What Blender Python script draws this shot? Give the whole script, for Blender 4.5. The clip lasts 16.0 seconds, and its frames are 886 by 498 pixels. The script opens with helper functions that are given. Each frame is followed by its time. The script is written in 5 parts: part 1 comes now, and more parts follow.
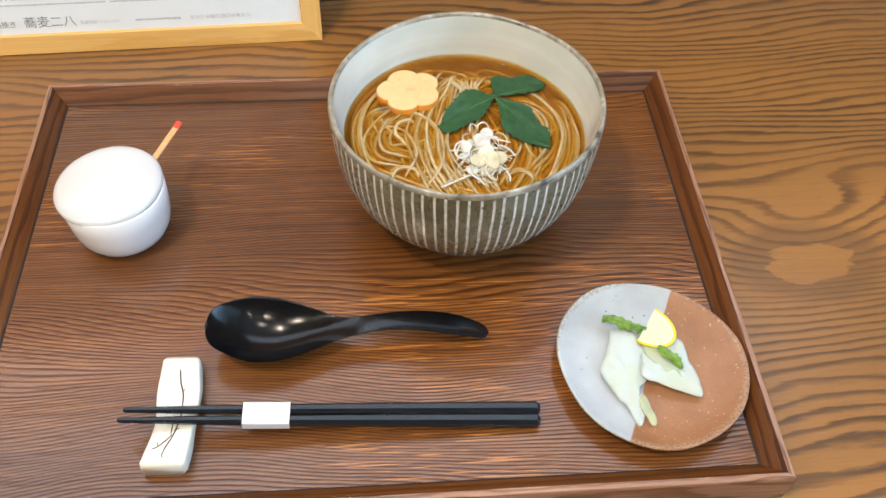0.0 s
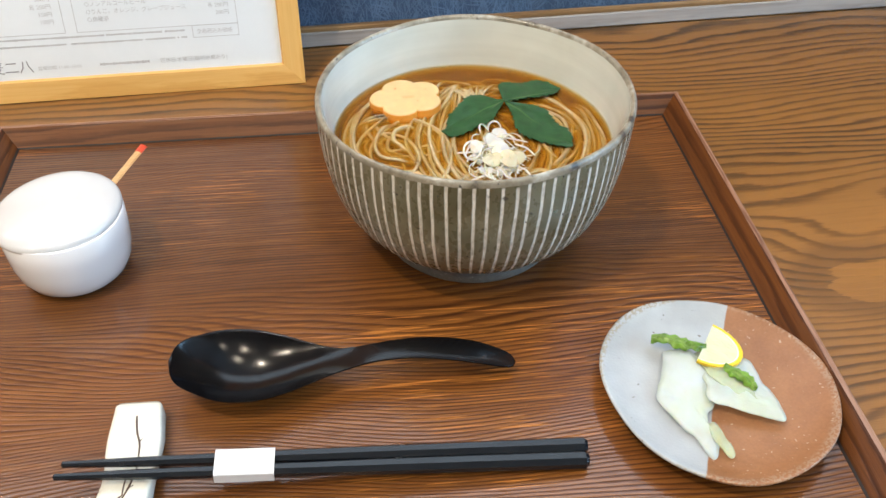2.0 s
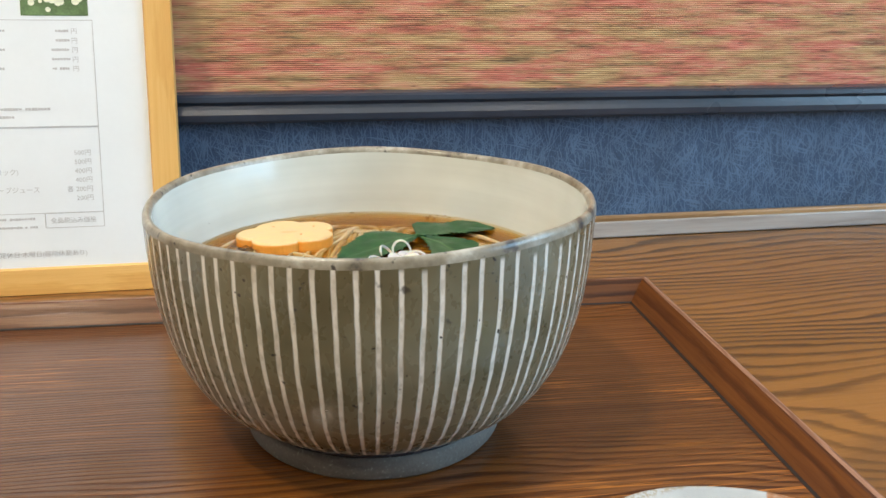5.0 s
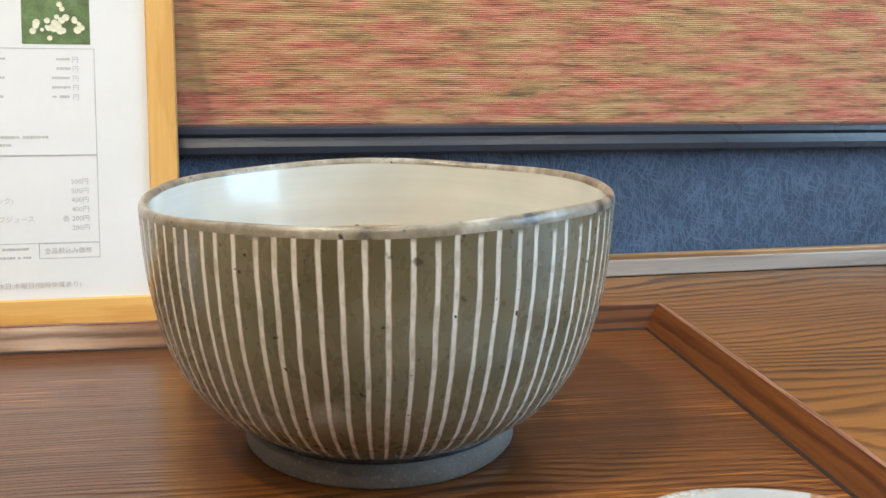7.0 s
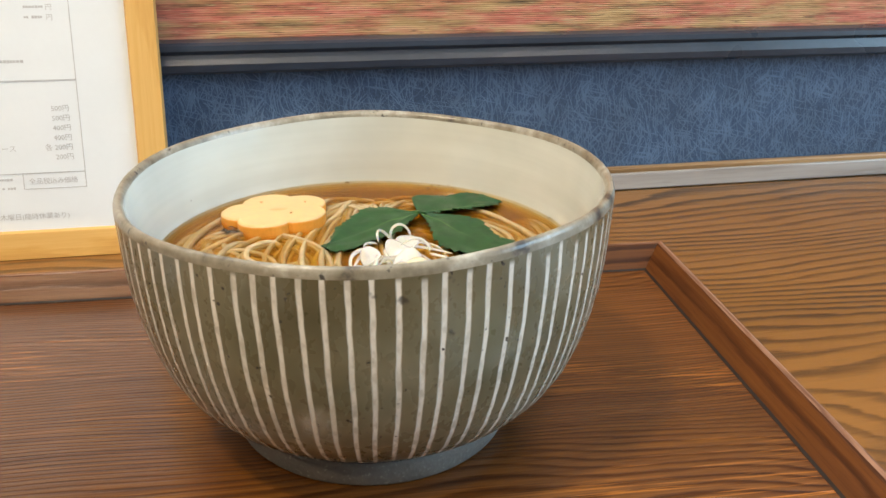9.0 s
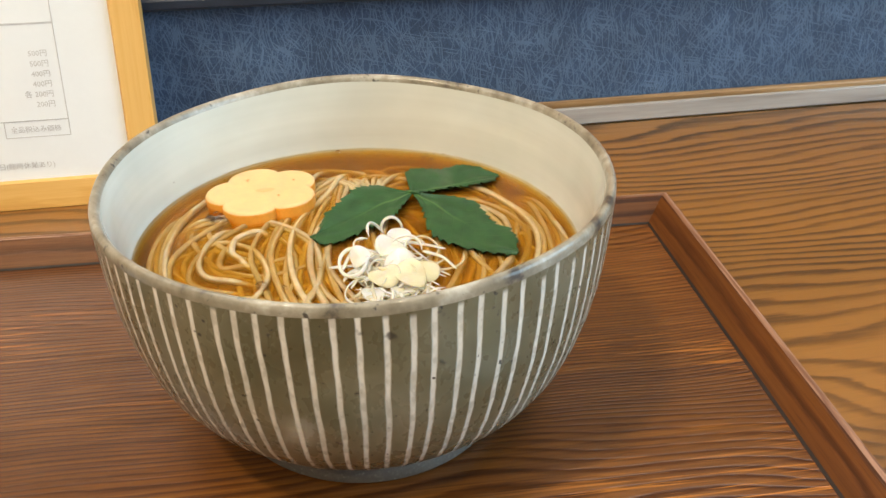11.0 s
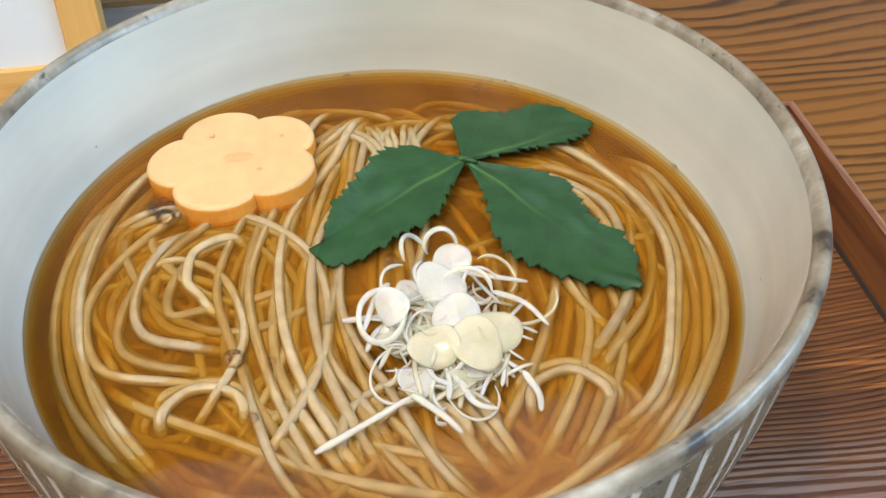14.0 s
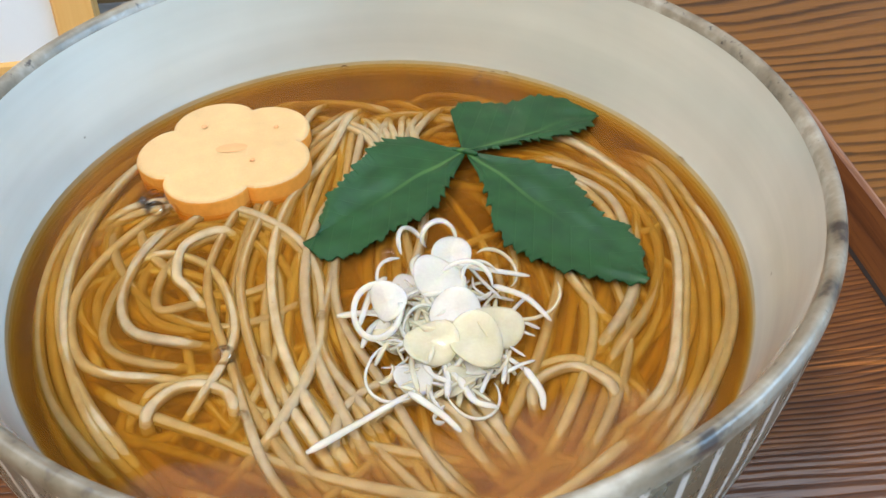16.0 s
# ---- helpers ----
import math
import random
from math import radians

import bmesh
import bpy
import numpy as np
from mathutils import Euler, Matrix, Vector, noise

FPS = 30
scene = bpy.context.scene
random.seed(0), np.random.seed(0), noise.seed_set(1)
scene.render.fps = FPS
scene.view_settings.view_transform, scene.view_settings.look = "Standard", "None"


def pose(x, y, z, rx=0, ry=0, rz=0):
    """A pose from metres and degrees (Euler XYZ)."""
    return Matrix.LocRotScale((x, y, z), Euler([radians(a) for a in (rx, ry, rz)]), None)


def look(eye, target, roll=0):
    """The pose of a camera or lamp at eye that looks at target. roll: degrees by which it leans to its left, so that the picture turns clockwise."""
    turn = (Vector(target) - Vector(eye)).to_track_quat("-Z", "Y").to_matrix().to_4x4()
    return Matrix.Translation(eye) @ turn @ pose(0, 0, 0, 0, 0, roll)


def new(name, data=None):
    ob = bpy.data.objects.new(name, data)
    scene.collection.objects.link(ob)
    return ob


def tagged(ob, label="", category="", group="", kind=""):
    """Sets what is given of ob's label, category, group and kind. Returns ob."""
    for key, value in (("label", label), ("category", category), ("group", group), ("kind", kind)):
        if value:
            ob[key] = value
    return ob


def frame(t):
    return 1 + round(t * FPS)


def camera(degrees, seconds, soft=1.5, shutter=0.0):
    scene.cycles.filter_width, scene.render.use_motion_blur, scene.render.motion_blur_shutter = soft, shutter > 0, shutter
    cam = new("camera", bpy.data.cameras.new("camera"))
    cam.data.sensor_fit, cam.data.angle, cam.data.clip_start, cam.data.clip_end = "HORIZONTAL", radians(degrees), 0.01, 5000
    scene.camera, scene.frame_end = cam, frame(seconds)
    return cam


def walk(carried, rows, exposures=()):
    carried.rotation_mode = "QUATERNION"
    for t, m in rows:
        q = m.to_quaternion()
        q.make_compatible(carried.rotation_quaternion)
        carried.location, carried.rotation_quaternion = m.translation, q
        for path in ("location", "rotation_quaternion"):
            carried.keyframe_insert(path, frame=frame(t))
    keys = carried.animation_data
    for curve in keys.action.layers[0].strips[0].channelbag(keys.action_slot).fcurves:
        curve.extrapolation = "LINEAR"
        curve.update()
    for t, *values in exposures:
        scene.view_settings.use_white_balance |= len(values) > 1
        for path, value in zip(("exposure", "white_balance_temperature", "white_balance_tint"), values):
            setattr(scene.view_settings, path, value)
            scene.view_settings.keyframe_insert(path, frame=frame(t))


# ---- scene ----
cam = camera(53.5, 16.0)
METRES, EYE, TILT, LEAN, TURN = 0.6, 0.40, -46.0, 0.0, 0.0
PATH = [
    (0, (-0.027, 0.04, 0.458), (0.069, 1.274, -1.112), 2.5),
    (0.5, (-0.024, 0.039, 0.456), (0.073, 1.273, -1.115), 2.5),
    (1, (-0.022, 0.046, 0.438), (0.076, 1.282, -1.132), 2.5),
    (1.5, (-0.033, 0.054, 0.399), (0.097, 1.384, -1.089), 1.6),
    (2, (-0.04, 0.044, 0.347), (0.107, 1.522, -0.992), 1.0),
    (2.5, (-0.047, 0.033, 0.303), (0.112, 1.68, -0.821), 2.5),
    (3, (-0.035, 0.035, 0.265), (0.123, 1.754, -0.744), 2.6),
    (3.5, (-0.009, 0.058, 0.246), (0.211, 1.85, -0.613), 2.5),
    (3.7, (0.0, 0.074, 0.244), (0.226, 1.873, -0.599), 2.1),
    (6, (-0.007, 0.118, 0.156), (0.268, 2.042, -0.314), 0.9),
    (6.5, (-0.007, 0.119, 0.155), (0.266, 2.049, -0.296), 0.8),
    (7, (-0.007, 0.121, 0.155), (0.264, 2.051, -0.293), 0.8),
    (7.5, (-0.003, 0.133, 0.17), (0.262, 2.048, -0.342), 0.6),
    (8, (-0.004, 0.141, 0.179), (0.251, 2.015, -0.471), 0.8),
    (8.5, (-0.001, 0.144, 0.192), (0.25, 1.983, -0.554), 0.8),
    (10.8, (0.003, 0.173, 0.225), (0.25, 1.886, -0.776), 1.5),
    (11, (0.008, 0.176, 0.231), (0.232, 1.864, -0.818), 0.5),
    (11.5, (0.006, 0.182, 0.245), (0.256, 1.805, -0.897), 1.8),
    (12, (0.003, 0.191, 0.249), (0.269, 1.746, -0.979), 2.5),
    (12.5, (0.008, 0.208, 0.255), (0.24, 1.705, -1.051), 2.1),
    (13, (0.008, 0.25, 0.242), (0.202, 1.68, -1.142), 0.6),
    (13.5, (0.007, 0.273, 0.226), (0.198, 1.71, -1.152), 0.6),
    (14, (0.008, 0.297, 0.21), (0.192, 1.721, -1.182), 0.4),
    (14.5, (0.012, 0.302, 0.205), (0.196, 1.73, -1.183), 0.6),
    (15, (0.011, 0.301, 0.204), (0.195, 1.724, -1.19), 0.4),
    (15.5, (0.01, 0.3, 0.203), (0.186, 1.727, -1.187), 0.1),
    (16, (0.009, 0.3, 0.204), (0.19, 1.731, -1.182), 0.4),
]
# the white balance drifts warmer over the bowl and back again
TONE = [(0, 0.03, 6500, 10), (2.5, 0.02, 6500, 9), (3.5, 0.0, 6650, 3), (6, 0.0, 6700, 10), (8, 0.0, 7050, 10), (11, 0.06, 7600, 10), (12.5, 0.0, 7900, 10), (13, -0.04, 7500, 10),
        (13.5, -0.08, 6900, 10), (14, -0.1, 6400, 10), (15, -0.1, 6280, 10), (16, -0.1, 6150, 10)]
walk(cam, [(t, look(eye, target, roll)) for t, eye, target, roll in PATH], TONE)

# ---- light ----
world = bpy.data.worlds.new("sky")
scene.world = world
world.use_nodes = True
sky = world.node_tree.nodes.new("ShaderNodeTexSky")
sky.sky_type, sky.sun_disc, sky.sun_elevation, sky.sun_rotation = "NISHITA", False, radians(40), radians(120)
world.node_tree.links.new(sky.outputs[0], world.node_tree.nodes["Background"].inputs[0])
world.node_tree.nodes["Background"].inputs[1].default_value = 0.12


def area_lamp(name, m, sx, sy, watts, colour, spread=180, shape="RECTANGLE"):
    lamp = bpy.data.lights.new(name, "AREA")
    lamp.shape, lamp.size, lamp.size_y, lamp.energy, lamp.color, lamp.spread = shape, sx, sy, watts, colour, radians(spread)
    ob = new(name, lamp)
    ob.matrix_world = m
    return ob


# daylight in the openings of the window over the table and of the one on the right-hand side of the room
area_lamp("window_light", pose(0.15, 0.690, 0, 0, 0, 4.5) @ pose(-0.38, 0.045, 0.93, -90, 0, 0), 1.72, 0.74, 14.5, (0.72, 0.86, 1.0))
area_lamp("window_light", look((1.86, -0.05, 0.75), (0.0, 0.2, 0.15)), 1.5, 1.1, 46, (0.40, 0.69, 1.0))
# warm ceiling lamps
LAMPS = [(-0.60, -0.05), (0.20, -0.30), (-0.1, -1.0), (-1.4, -0.6), (1.0, -1.0)]
for (lx, ly), watts in zip(LAMPS, (19.5, 4.5, 7.5, 15.0, 5.0)):
    area_lamp("ceiling_lamp_light", pose(lx, ly, 1.655), 0.13, 0.13, watts, (1.0, 0.87, 0.69), shape="DISK")


# ---- materials ----
class Graph:
    """A small builder of node materials."""

    def __init__(self, name):
        self.m = bpy.data.materials.new(name)
        self.m.use_nodes = True
        self.t = self.m.node_tree
        self.b = self.t.nodes["Principled BSDF"]
        self.out = self.t.nodes["Material Output"]

    def put(self, socket, v):
        if isinstance(v, bpy.types.NodeSocket):
            self.t.links.new(v, socket)
        elif v is not None:
            socket.default_value = v

    def node(self, kind, out=0, props=None, **ins):
        n = self.t.nodes.new(kind)
        props = props or {}
        if "operation" in props:
            n.operation = props["operation"]
        if "interpolation_type" in props:
            n.interpolation_type = props["interpolation_type"]
        if "noise_dimensions" in props:
            n.noise_dimensions = props["noise_dimensions"]
        for k, v in ins.items():
            self.put(n.inputs[int(k[1:])] if k[0] == "i" and k[1:].isdigit() else n.inputs[k.replace("_", " ")], v)
        return n.outputs[out]

    def coords(self, scale=(1, 1, 1), rot=(0, 0, 0), loc=(0, 0, 0), source=None):
        src = source or self.node("ShaderNodeTexCoord", 3)
        return self.node("ShaderNodeMapping", Vector=src, Scale=scale, Rotation=rot, Location=loc)

    def noise(self, vec, scale, detail=3.0, rough=0.5, distort=0.0):
        return self.node("ShaderNodeTexNoise", Vector=vec, Scale=scale, Detail=detail, Roughness=rough, Distortion=distort)

    def math(self, op, a, b=0.0, c=0.0):
        return self.node("ShaderNodeMath", props={"operation": op}, i0=a, i1=b, i2=c)

    def ramp(self, fac, *stops, interp="LINEAR"):
        n = self.t.nodes.new("ShaderNodeValToRGB")
        n.color_ramp.interpolation = interp
        el = n.color_ramp.elements
        while len(el) < len(stops):
            el.new(0.5)
        for e, (p, c) in zip(el, stops):
            e.position = p
            e.color = (*c, 1) if not isinstance(c, (int, float)) else (c, c, c, 1)
        self.t.links.new(fac, n.inputs[0])
        return n.outputs[0]

    def step(self, v, lo, hi):
        return self.node("ShaderNodeMapRange", props={"interpolation_type": "SMOOTHSTEP"}, i0=v, i1=lo, i2=hi, i3=0.0, i4=1.0)

    def mix(self, fac, a, b, kind="MIX"):
        n = self.t.nodes.new("ShaderNodeMix")
        n.data_type, n.blend_type = "RGBA", kind
        for s, v in ((n.inputs[0], fac), (n.inputs[6], a), (n.inputs[7], b)):
            self.put(s, (*v, 1) if isinstance(v, tuple) and len(v) == 3 else v)
        return n.outputs[2]

    def bump(self, height, strength, distance=0.001, coat=None):
        n = self.node("ShaderNodeBump", Height=height, Strength=strength, Distance=distance)
        self.put(self.b.inputs["Normal"], n)
        if coat is not None:
            self.put(self.b.inputs["Coat Normal"], self.node("ShaderNodeBump", Height=coat, Strength=strength, Distance=distance))

    def finish(self, colour=None, rough=None, metal=None, coat=None, coat_rough=0.1, spec=None, sss=None, sss_scale=0.003):
        if colour is not None:
            self.put(self.b.inputs["Base Color"], (*colour, 1) if isinstance(colour, tuple) and len(colour) == 3 else colour)
        self.put(self.b.inputs["Roughness"], rough)
        self.put(self.b.inputs["Metallic"], metal)
        self.put(self.b.inputs["Specular IOR Level"], spec)
        if coat is not None:
            self.put(self.b.inputs["Coat Weight"], coat)
            self.put(self.b.inputs["Coat Roughness"], coat_rough)
        if sss is not None:
            self.b.inputs["Subsurface Weight"].default_value = sss
            self.b.inputs["Subsurface Radius"].default_value = (1.0, 0.7, 0.4)
            self.b.inputs["Subsurface Scale"].default_value = sss_scale
        return self.m


def plain(name, colour, rough=0.5, vary=0.12, scale=60.0, bump=0.1, coat=None, metal=0.0, sss=None, spec=None):
    g = Graph(name)
    c = g.coords()
    n1, n2 = g.noise(c, scale), g.noise(c, scale * 9)
    f = g.math("ADD", g.math("MULTIPLY", n1, 0.7), g.math("MULTIPLY", n2, 0.3))
    lo, hi = tuple(x * (1 - vary) for x in colour), tuple(min(1, x * (1 + vary)) for x in colour)
    g.bump(n2, bump, 0.0004)
    return g.finish(g.ramp(f, (0.3, lo), (0.7, hi)), g.ramp(n1, (0.3, rough * 0.85), (0.7, min(1, rough * 1.15))), metal, coat, sss=sss, spec=spec)


def wood(name, dark, mid, light, freq, wave, along=2.2, across=16.0, pores=0.5, rough=0.38, coat=0.25, patch=None, shift=(0, 0, 0), edge=0.5, streak=0.0, stops=(0.16, 0.42, 0.78), coat_rough=0.24, relief=0.35, tones=(0.74, 1.18), spec=0.5):
    """Flat-sawn wood with the grain along x: rings that bend and fray, fine pores, slow changes of tone."""
    g = Graph(name)
    src = g.coords(loc=shift)
    low = g.noise(g.coords((along, across, across), source=src), 1.0, 2.0, 0.45)
    fray = g.noise(g.coords((24, 150, 150), source=src), 1.0, 3.0, 0.6)
    x, y = g.node("ShaderNodeSeparateXYZ", 0, Vector=src), g.node("ShaderNodeSeparateXYZ", 1, Vector=src)
    phase = g.math("ADD", g.math("MULTIPLY", y, freq), g.math("MULTIPLY", low, wave))
    phase = g.math("ADD", phase, g.math("MULTIPLY", fray, 0.75))
    if patch:
        # a pale flat where the saw ran along one ring; the others close round it
        px, py, sx, sy = patch
        dx = g.math("DIVIDE", g.math("SUBTRACT", x, px), sx)
        dy = g.math("DIVIDE", g.math("SUBTRACT", y, py), sy)
        r2 = g.math("ADD", g.math("MULTIPLY", dx, dx), g.math("MULTIPLY", dy, dy))
        ripple = g.noise(g.coords((16, 190, 190), source=src), 1.0, 3.0, 0.6)
        lobes = g.noise(g.coords((22, 30, 30), source=src), 1.0, 1.0, 0.5)
        shape = g.math("ADD", g.math("ADD", r2, g.math("MULTIPLY", ripple, 1.1)), g.math("MULTIPLY", lobes, 1.4))
        flat, halo = g.step(shape, 1.95, 1.88), g.step(shape, 4.6, 2.6)
        phase = g.math("ADD", phase, g.math("MULTIPLY", g.math("POWER", 2.718, g.math("MULTIPLY", r2, -0.16)), 3.4))
    saw = g.math("FRACT", phase)
    ring = g.ramp(saw, (0.0, 0.0), (0.45, 0.12), (0.72, 0.9), (0.84, 1.0), (0.96, 0.1), (1.0, 0.0))
    fibre = g.noise(g.coords((9, 420, 420), source=src), 1.0, 4.0, 0.65)
    fine = g.noise(g.coords((45, 1700, 1700), source=src), 1.0, 2.0, 0.6)
    tone = g.noise(g.coords((1.6, 7, 7), source=src), 1.0, 3.0)
    weight = g.ramp(g.noise(g.coords((3.5, 22, 22), source=src), 1.0, 2.0), (0.35, 0.45), (0.65, 1.0))
    f = g.math("ADD", g.math("MULTIPLY", g.math("MULTIPLY", ring, weight), edge), g.math("MULTIPLY", fibre, 1.0 - edge))
    col = g.ramp(f, (stops[0], light), (stops[1], mid), (stops[2], dark))
    if patch:
        col = g.mix(g.math("MULTIPLY", halo, 0.6), col, g.mix(0.55, mid, dark))
        col = g.mix(flat, col, g.mix(g.math("MULTIPLY", fibre, 0.5), tuple(min(1.0, c * 1.1) for c in light), mid))
    col = g.mix(g.math("MULTIPLY", g.step(fine, 0.54, 0.70), pores), col, dark)
    if streak:
        # pale dashes: lamp glints on the pores, painted into the colour
        pale = g.noise(g.coords((26, 900, 900), source=src, loc=(5, 3, 0)), 1.0, 2.0, 0.5)
        where = g.step(g.noise(g.coords((5, 14, 14), source=src), 1.0, 2.0), 0.46, 0.62)
        col = g.mix(g.math("MULTIPLY", g.math("MULTIPLY", g.step(pale, 0.57, 0.68), where), streak), col, tuple(min(1.0, c * 2.4) for c in light))
    col = g.mix(1.0, col, g.ramp(tone, (0.3, tones[0]), (0.7, tones[1])), "MULTIPLY")
    g.bump(g.math("ADD", g.math("ADD", g.math("MULTIPLY", fibre, 0.6), fine), g.math("MULTIPLY", ring, -0.9)), relief, 0.00025, g.math("ADD", g.math("MULTIPLY", fibre, 0.25), g.math("MULTIPLY", ring, -0.5)))
    return g.finish(col, g.ramp(fibre, (0.3, rough * 0.85), (0.7, rough * 1.25)), 0.0, g.math("MULTIPLY", g.ramp(g.math("MAXIMUM", ring, g.step(fine, 0.54, 0.70)), (0.25, 1.0), (0.8, 0.25)), coat), coat_rough, spec)


M_table = wood("table_wood", (0.072, 0.034, 0.0110), (0.170, 0.072, 0.0155), (0.255, 0.111, 0.024), 120, 15, 2.4, 7, 0.25, 0.34, 0.3,
               patch=(0.071, -0.3115, 0.034, 0.021), edge=0.66, stops=(0.20, 0.42, 0.74))
# the lip's highlight and its face's reflected light are put into these pale colours
M_lip = wood("table_lip_wood", (0.16, 0.085, 0.03), (0.30, 0.17, 0.07), (0.42, 0.26, 0.12), 120, 4, shift=(3, 1, 0))
M_lipface = wood("table_lip_face", (0.26, 0.235, 0.215), (0.37, 0.345, 0.325), (0.46, 0.44, 0.42), 300, 3, 6, 60, 0.2, 0.3, 0.5, shift=(3, 1, 0))
M_tray = wood("tray_panel_wood", (0.034, 0.0096, 0.0020), (0.088, 0.0285, 0.0054), (0.178, 0.066, 0.0125), 410, 38, 3.0, 9, 0.5, 0.38, 1.0, edge=0.40, streak=0.75, stops=(0.22, 0.46, 0.74), coat_rough=0.13, relief=0.42, tones=(0.60, 1.40), spec=0.2)
M_rail = wood("tray_rail_wood", (0.040, 0.0115, 0.0032), (0.098, 0.030, 0.0060), (0.165, 0.056, 0.0110), 190, 3, 3, 20, 0.4, 0.45, 0.2, shift=(1, 2, 0), spec=0.2)
M_worn = wood("tray_worn_edge", (0.10, 0.038, 0.018), (0.20, 0.092, 0.050), (0.33, 0.18, 0.112), 190, 3, 18, 60, 0.3, 0.4, 0.2, shift=(2, 5, 0))
M_groove = plain("dark_joint_shade", (0.010, 0.005, 0.003), 0.7, 0.3, 80, 0.1)
M_pine = wood("pine_frame_wood", (0.66, 0.34, 0.085), (0.80, 0.46, 0.135), (0.88, 0.55, 0.19), 160, 3, 3, 18, 0.12, 0.45, 0.1, shift=(4, 0, 0), edge=0.4)
M_pick = wood("pick_wood", (0.52, 0.28, 0.10), (0.66, 0.40, 0.17), (0.74, 0.49, 0.24), 900, 1, 3, 20, 0.2, 0.5, 0.0)
M_red = plain("red_lacquer_tip", (0.62, 0.06, 0.02), 0.35, 0.1)
M_lacquer = plain("black_lacquer", (0.003, 0.0028, 0.0034), 0.19, 0.3, 90, 0.02, spec=0.32)
M_chop = plain("black_chopstick_lacquer", (0.006, 0.008, 0.011), 0.24, 0.15, 60, 0.015, spec=0.4)
M_band = plain("white_paper_band", (0.64, 0.65, 0.67), 0.75, 0.04, 300, 0.3)
M_porcelain = plain("white_porcelain", (0.74, 0.76, 0.80), 0.16, 0.02, 20, 0.02, coat=0.5)
M_frostlid = plain("white_lid_glaze", (0.57, 0.585, 0.605), 0.16, 0.02, 20, 0.02, coat=0.5)
M_paper = plain("menu_paper", (0.72, 0.765, 0.80), 0.5, 0.02, 30, 0.02)
M_ink = plain("menu_ink", (0.22, 0.23, 0.25), 0.7, 0.1)
M_ink_pale = plain("menu_ink_pale", (0.46, 0.47, 0.49), 0.7, 0.1)
M_wall = plain("plaster_paint", (0.62, 0.60, 0.56), 0.85, 0.06, 8, 0.2)
M_ceil = plain("ceiling_paint", (0.72, 0.72, 0.71), 0.9, 0.04, 6, 0.2)
M_floor = wood("floor_wood", (0.10, 0.05, 0.025), (0.18, 0.09, 0.045), (0.24, 0.13, 0.07), 20, 3)
M_white = plain("white_window_frame", (0.7, 0.7, 0.7), 0.4, 0.03)


def blue_wallpaper():
    g = Graph("blue_fibre_wallpaper")
    src = g.coords()
    total = None
    for i, (ang, sc) in enumerate(((2, 1.0), (20, 1.1), (-19, 0.9), (46, 1.2), (-44, 1.1), (76, 1.0), (9, 1.2))):
        bend = g.node("ShaderNodeTexNoise", 1, Vector=src, Scale=38.0, Detail=1.0)
        v = g.node("ShaderNodeVectorMath", props={"operation": "MULTIPLY_ADD"}, i0=bend, i1=(0.007, 0.007, 0.007), i2=src)
        v = g.node("ShaderNodeMapping", Vector=v, Rotation=(0, radians(ang), 0), Location=(i * 0.37, 0, i * 0.71))
        v = g.node("ShaderNodeMapping", Vector=v, Scale=(1000 * sc, 1, 42 * sc))
        n = g.step(g.noise(v, 1.0, 0.0), 0.635, 0.70)
        total = n if total is None else g.math("MAXIMUM", total, n)
    grain = g.noise(src, 900, 2.0)
    tone = g.noise(src, 30, 3.0)
    base = g.ramp(grain, (0.3, (0.025, 0.055, 0.112)), (0.7, (0.046, 0.094, 0.180)))
    col = g.mix(g.math("MULTIPLY", total, 0.42), base, (0.14, 0.235, 0.38))
    col = g.mix(1.0, col, g.ramp(tone, (0.3, 0.8), (0.7, 1.15)), "MULTIPLY")
    g.bump(total, 0.5, 0.0006)
    return g.finish(col, 0.55)


def woven_wallpaper():
    g = Graph("woven_reed_wallpaper")
    src = g.coords()
    a = g.noise(g.coords((26, 1, 260), source=src), 1.0, 3.0, 0.6)
    b = g.noise(g.coords((60, 1, 800), source=src, loc=(3, 0, 1)), 1.0, 3.0, 0.6)
    c = g.noise(g.coords((16, 1, 95), source=src, loc=(1, 0, 5)), 1.0, 4.0, 0.65)
    thread = g.math("SINE", g.math("MULTIPLY", g.node("ShaderNodeSeparateXYZ", 2, Vector=src), 6.283 / 0.0013))
    red = g.ramp(a, (0.32, (0.25, 0.085, 0.05)), (0.48, (0.58, 0.165, 0.115)), (0.62, (0.68, 0.27, 0.19)), (0.72, (0.64, 0.40, 0.21)))
    tan = g.ramp(a, (0.3, (0.20, 0.135, 0.065)), (0.46, (0.44, 0.27, 0.12)), (0.62, (0.60, 0.40, 0.19)), (0.72, (0.64, 0.31, 0.20)))
    col = g.mix(g.step(c, 0.36, 0.62), red, tan)
    col = g.mix(g.math("MULTIPLY", g.step(b, 0.56, 0.70), 0.7), col, (0.55, 0.43, 0.24))
    col = g.mix(g.math("MULTIPLY", g.step(b, 0.42, 0.32), 0.7), col, (0.07, 0.05, 0.035))
    col = g.mix(1.0, col, g.ramp(g.math("ADD", g.math("MULTIPLY", thread, 0.5), 0.5), (0.0, 0.92), (1.0, 1.04)), "MULTIPLY")
    g.bump(g.math("ADD", g.math("MULTIPLY", thread, 0.35), b), 0.6, 0.0007)
    return g.finish(col, 0.75)


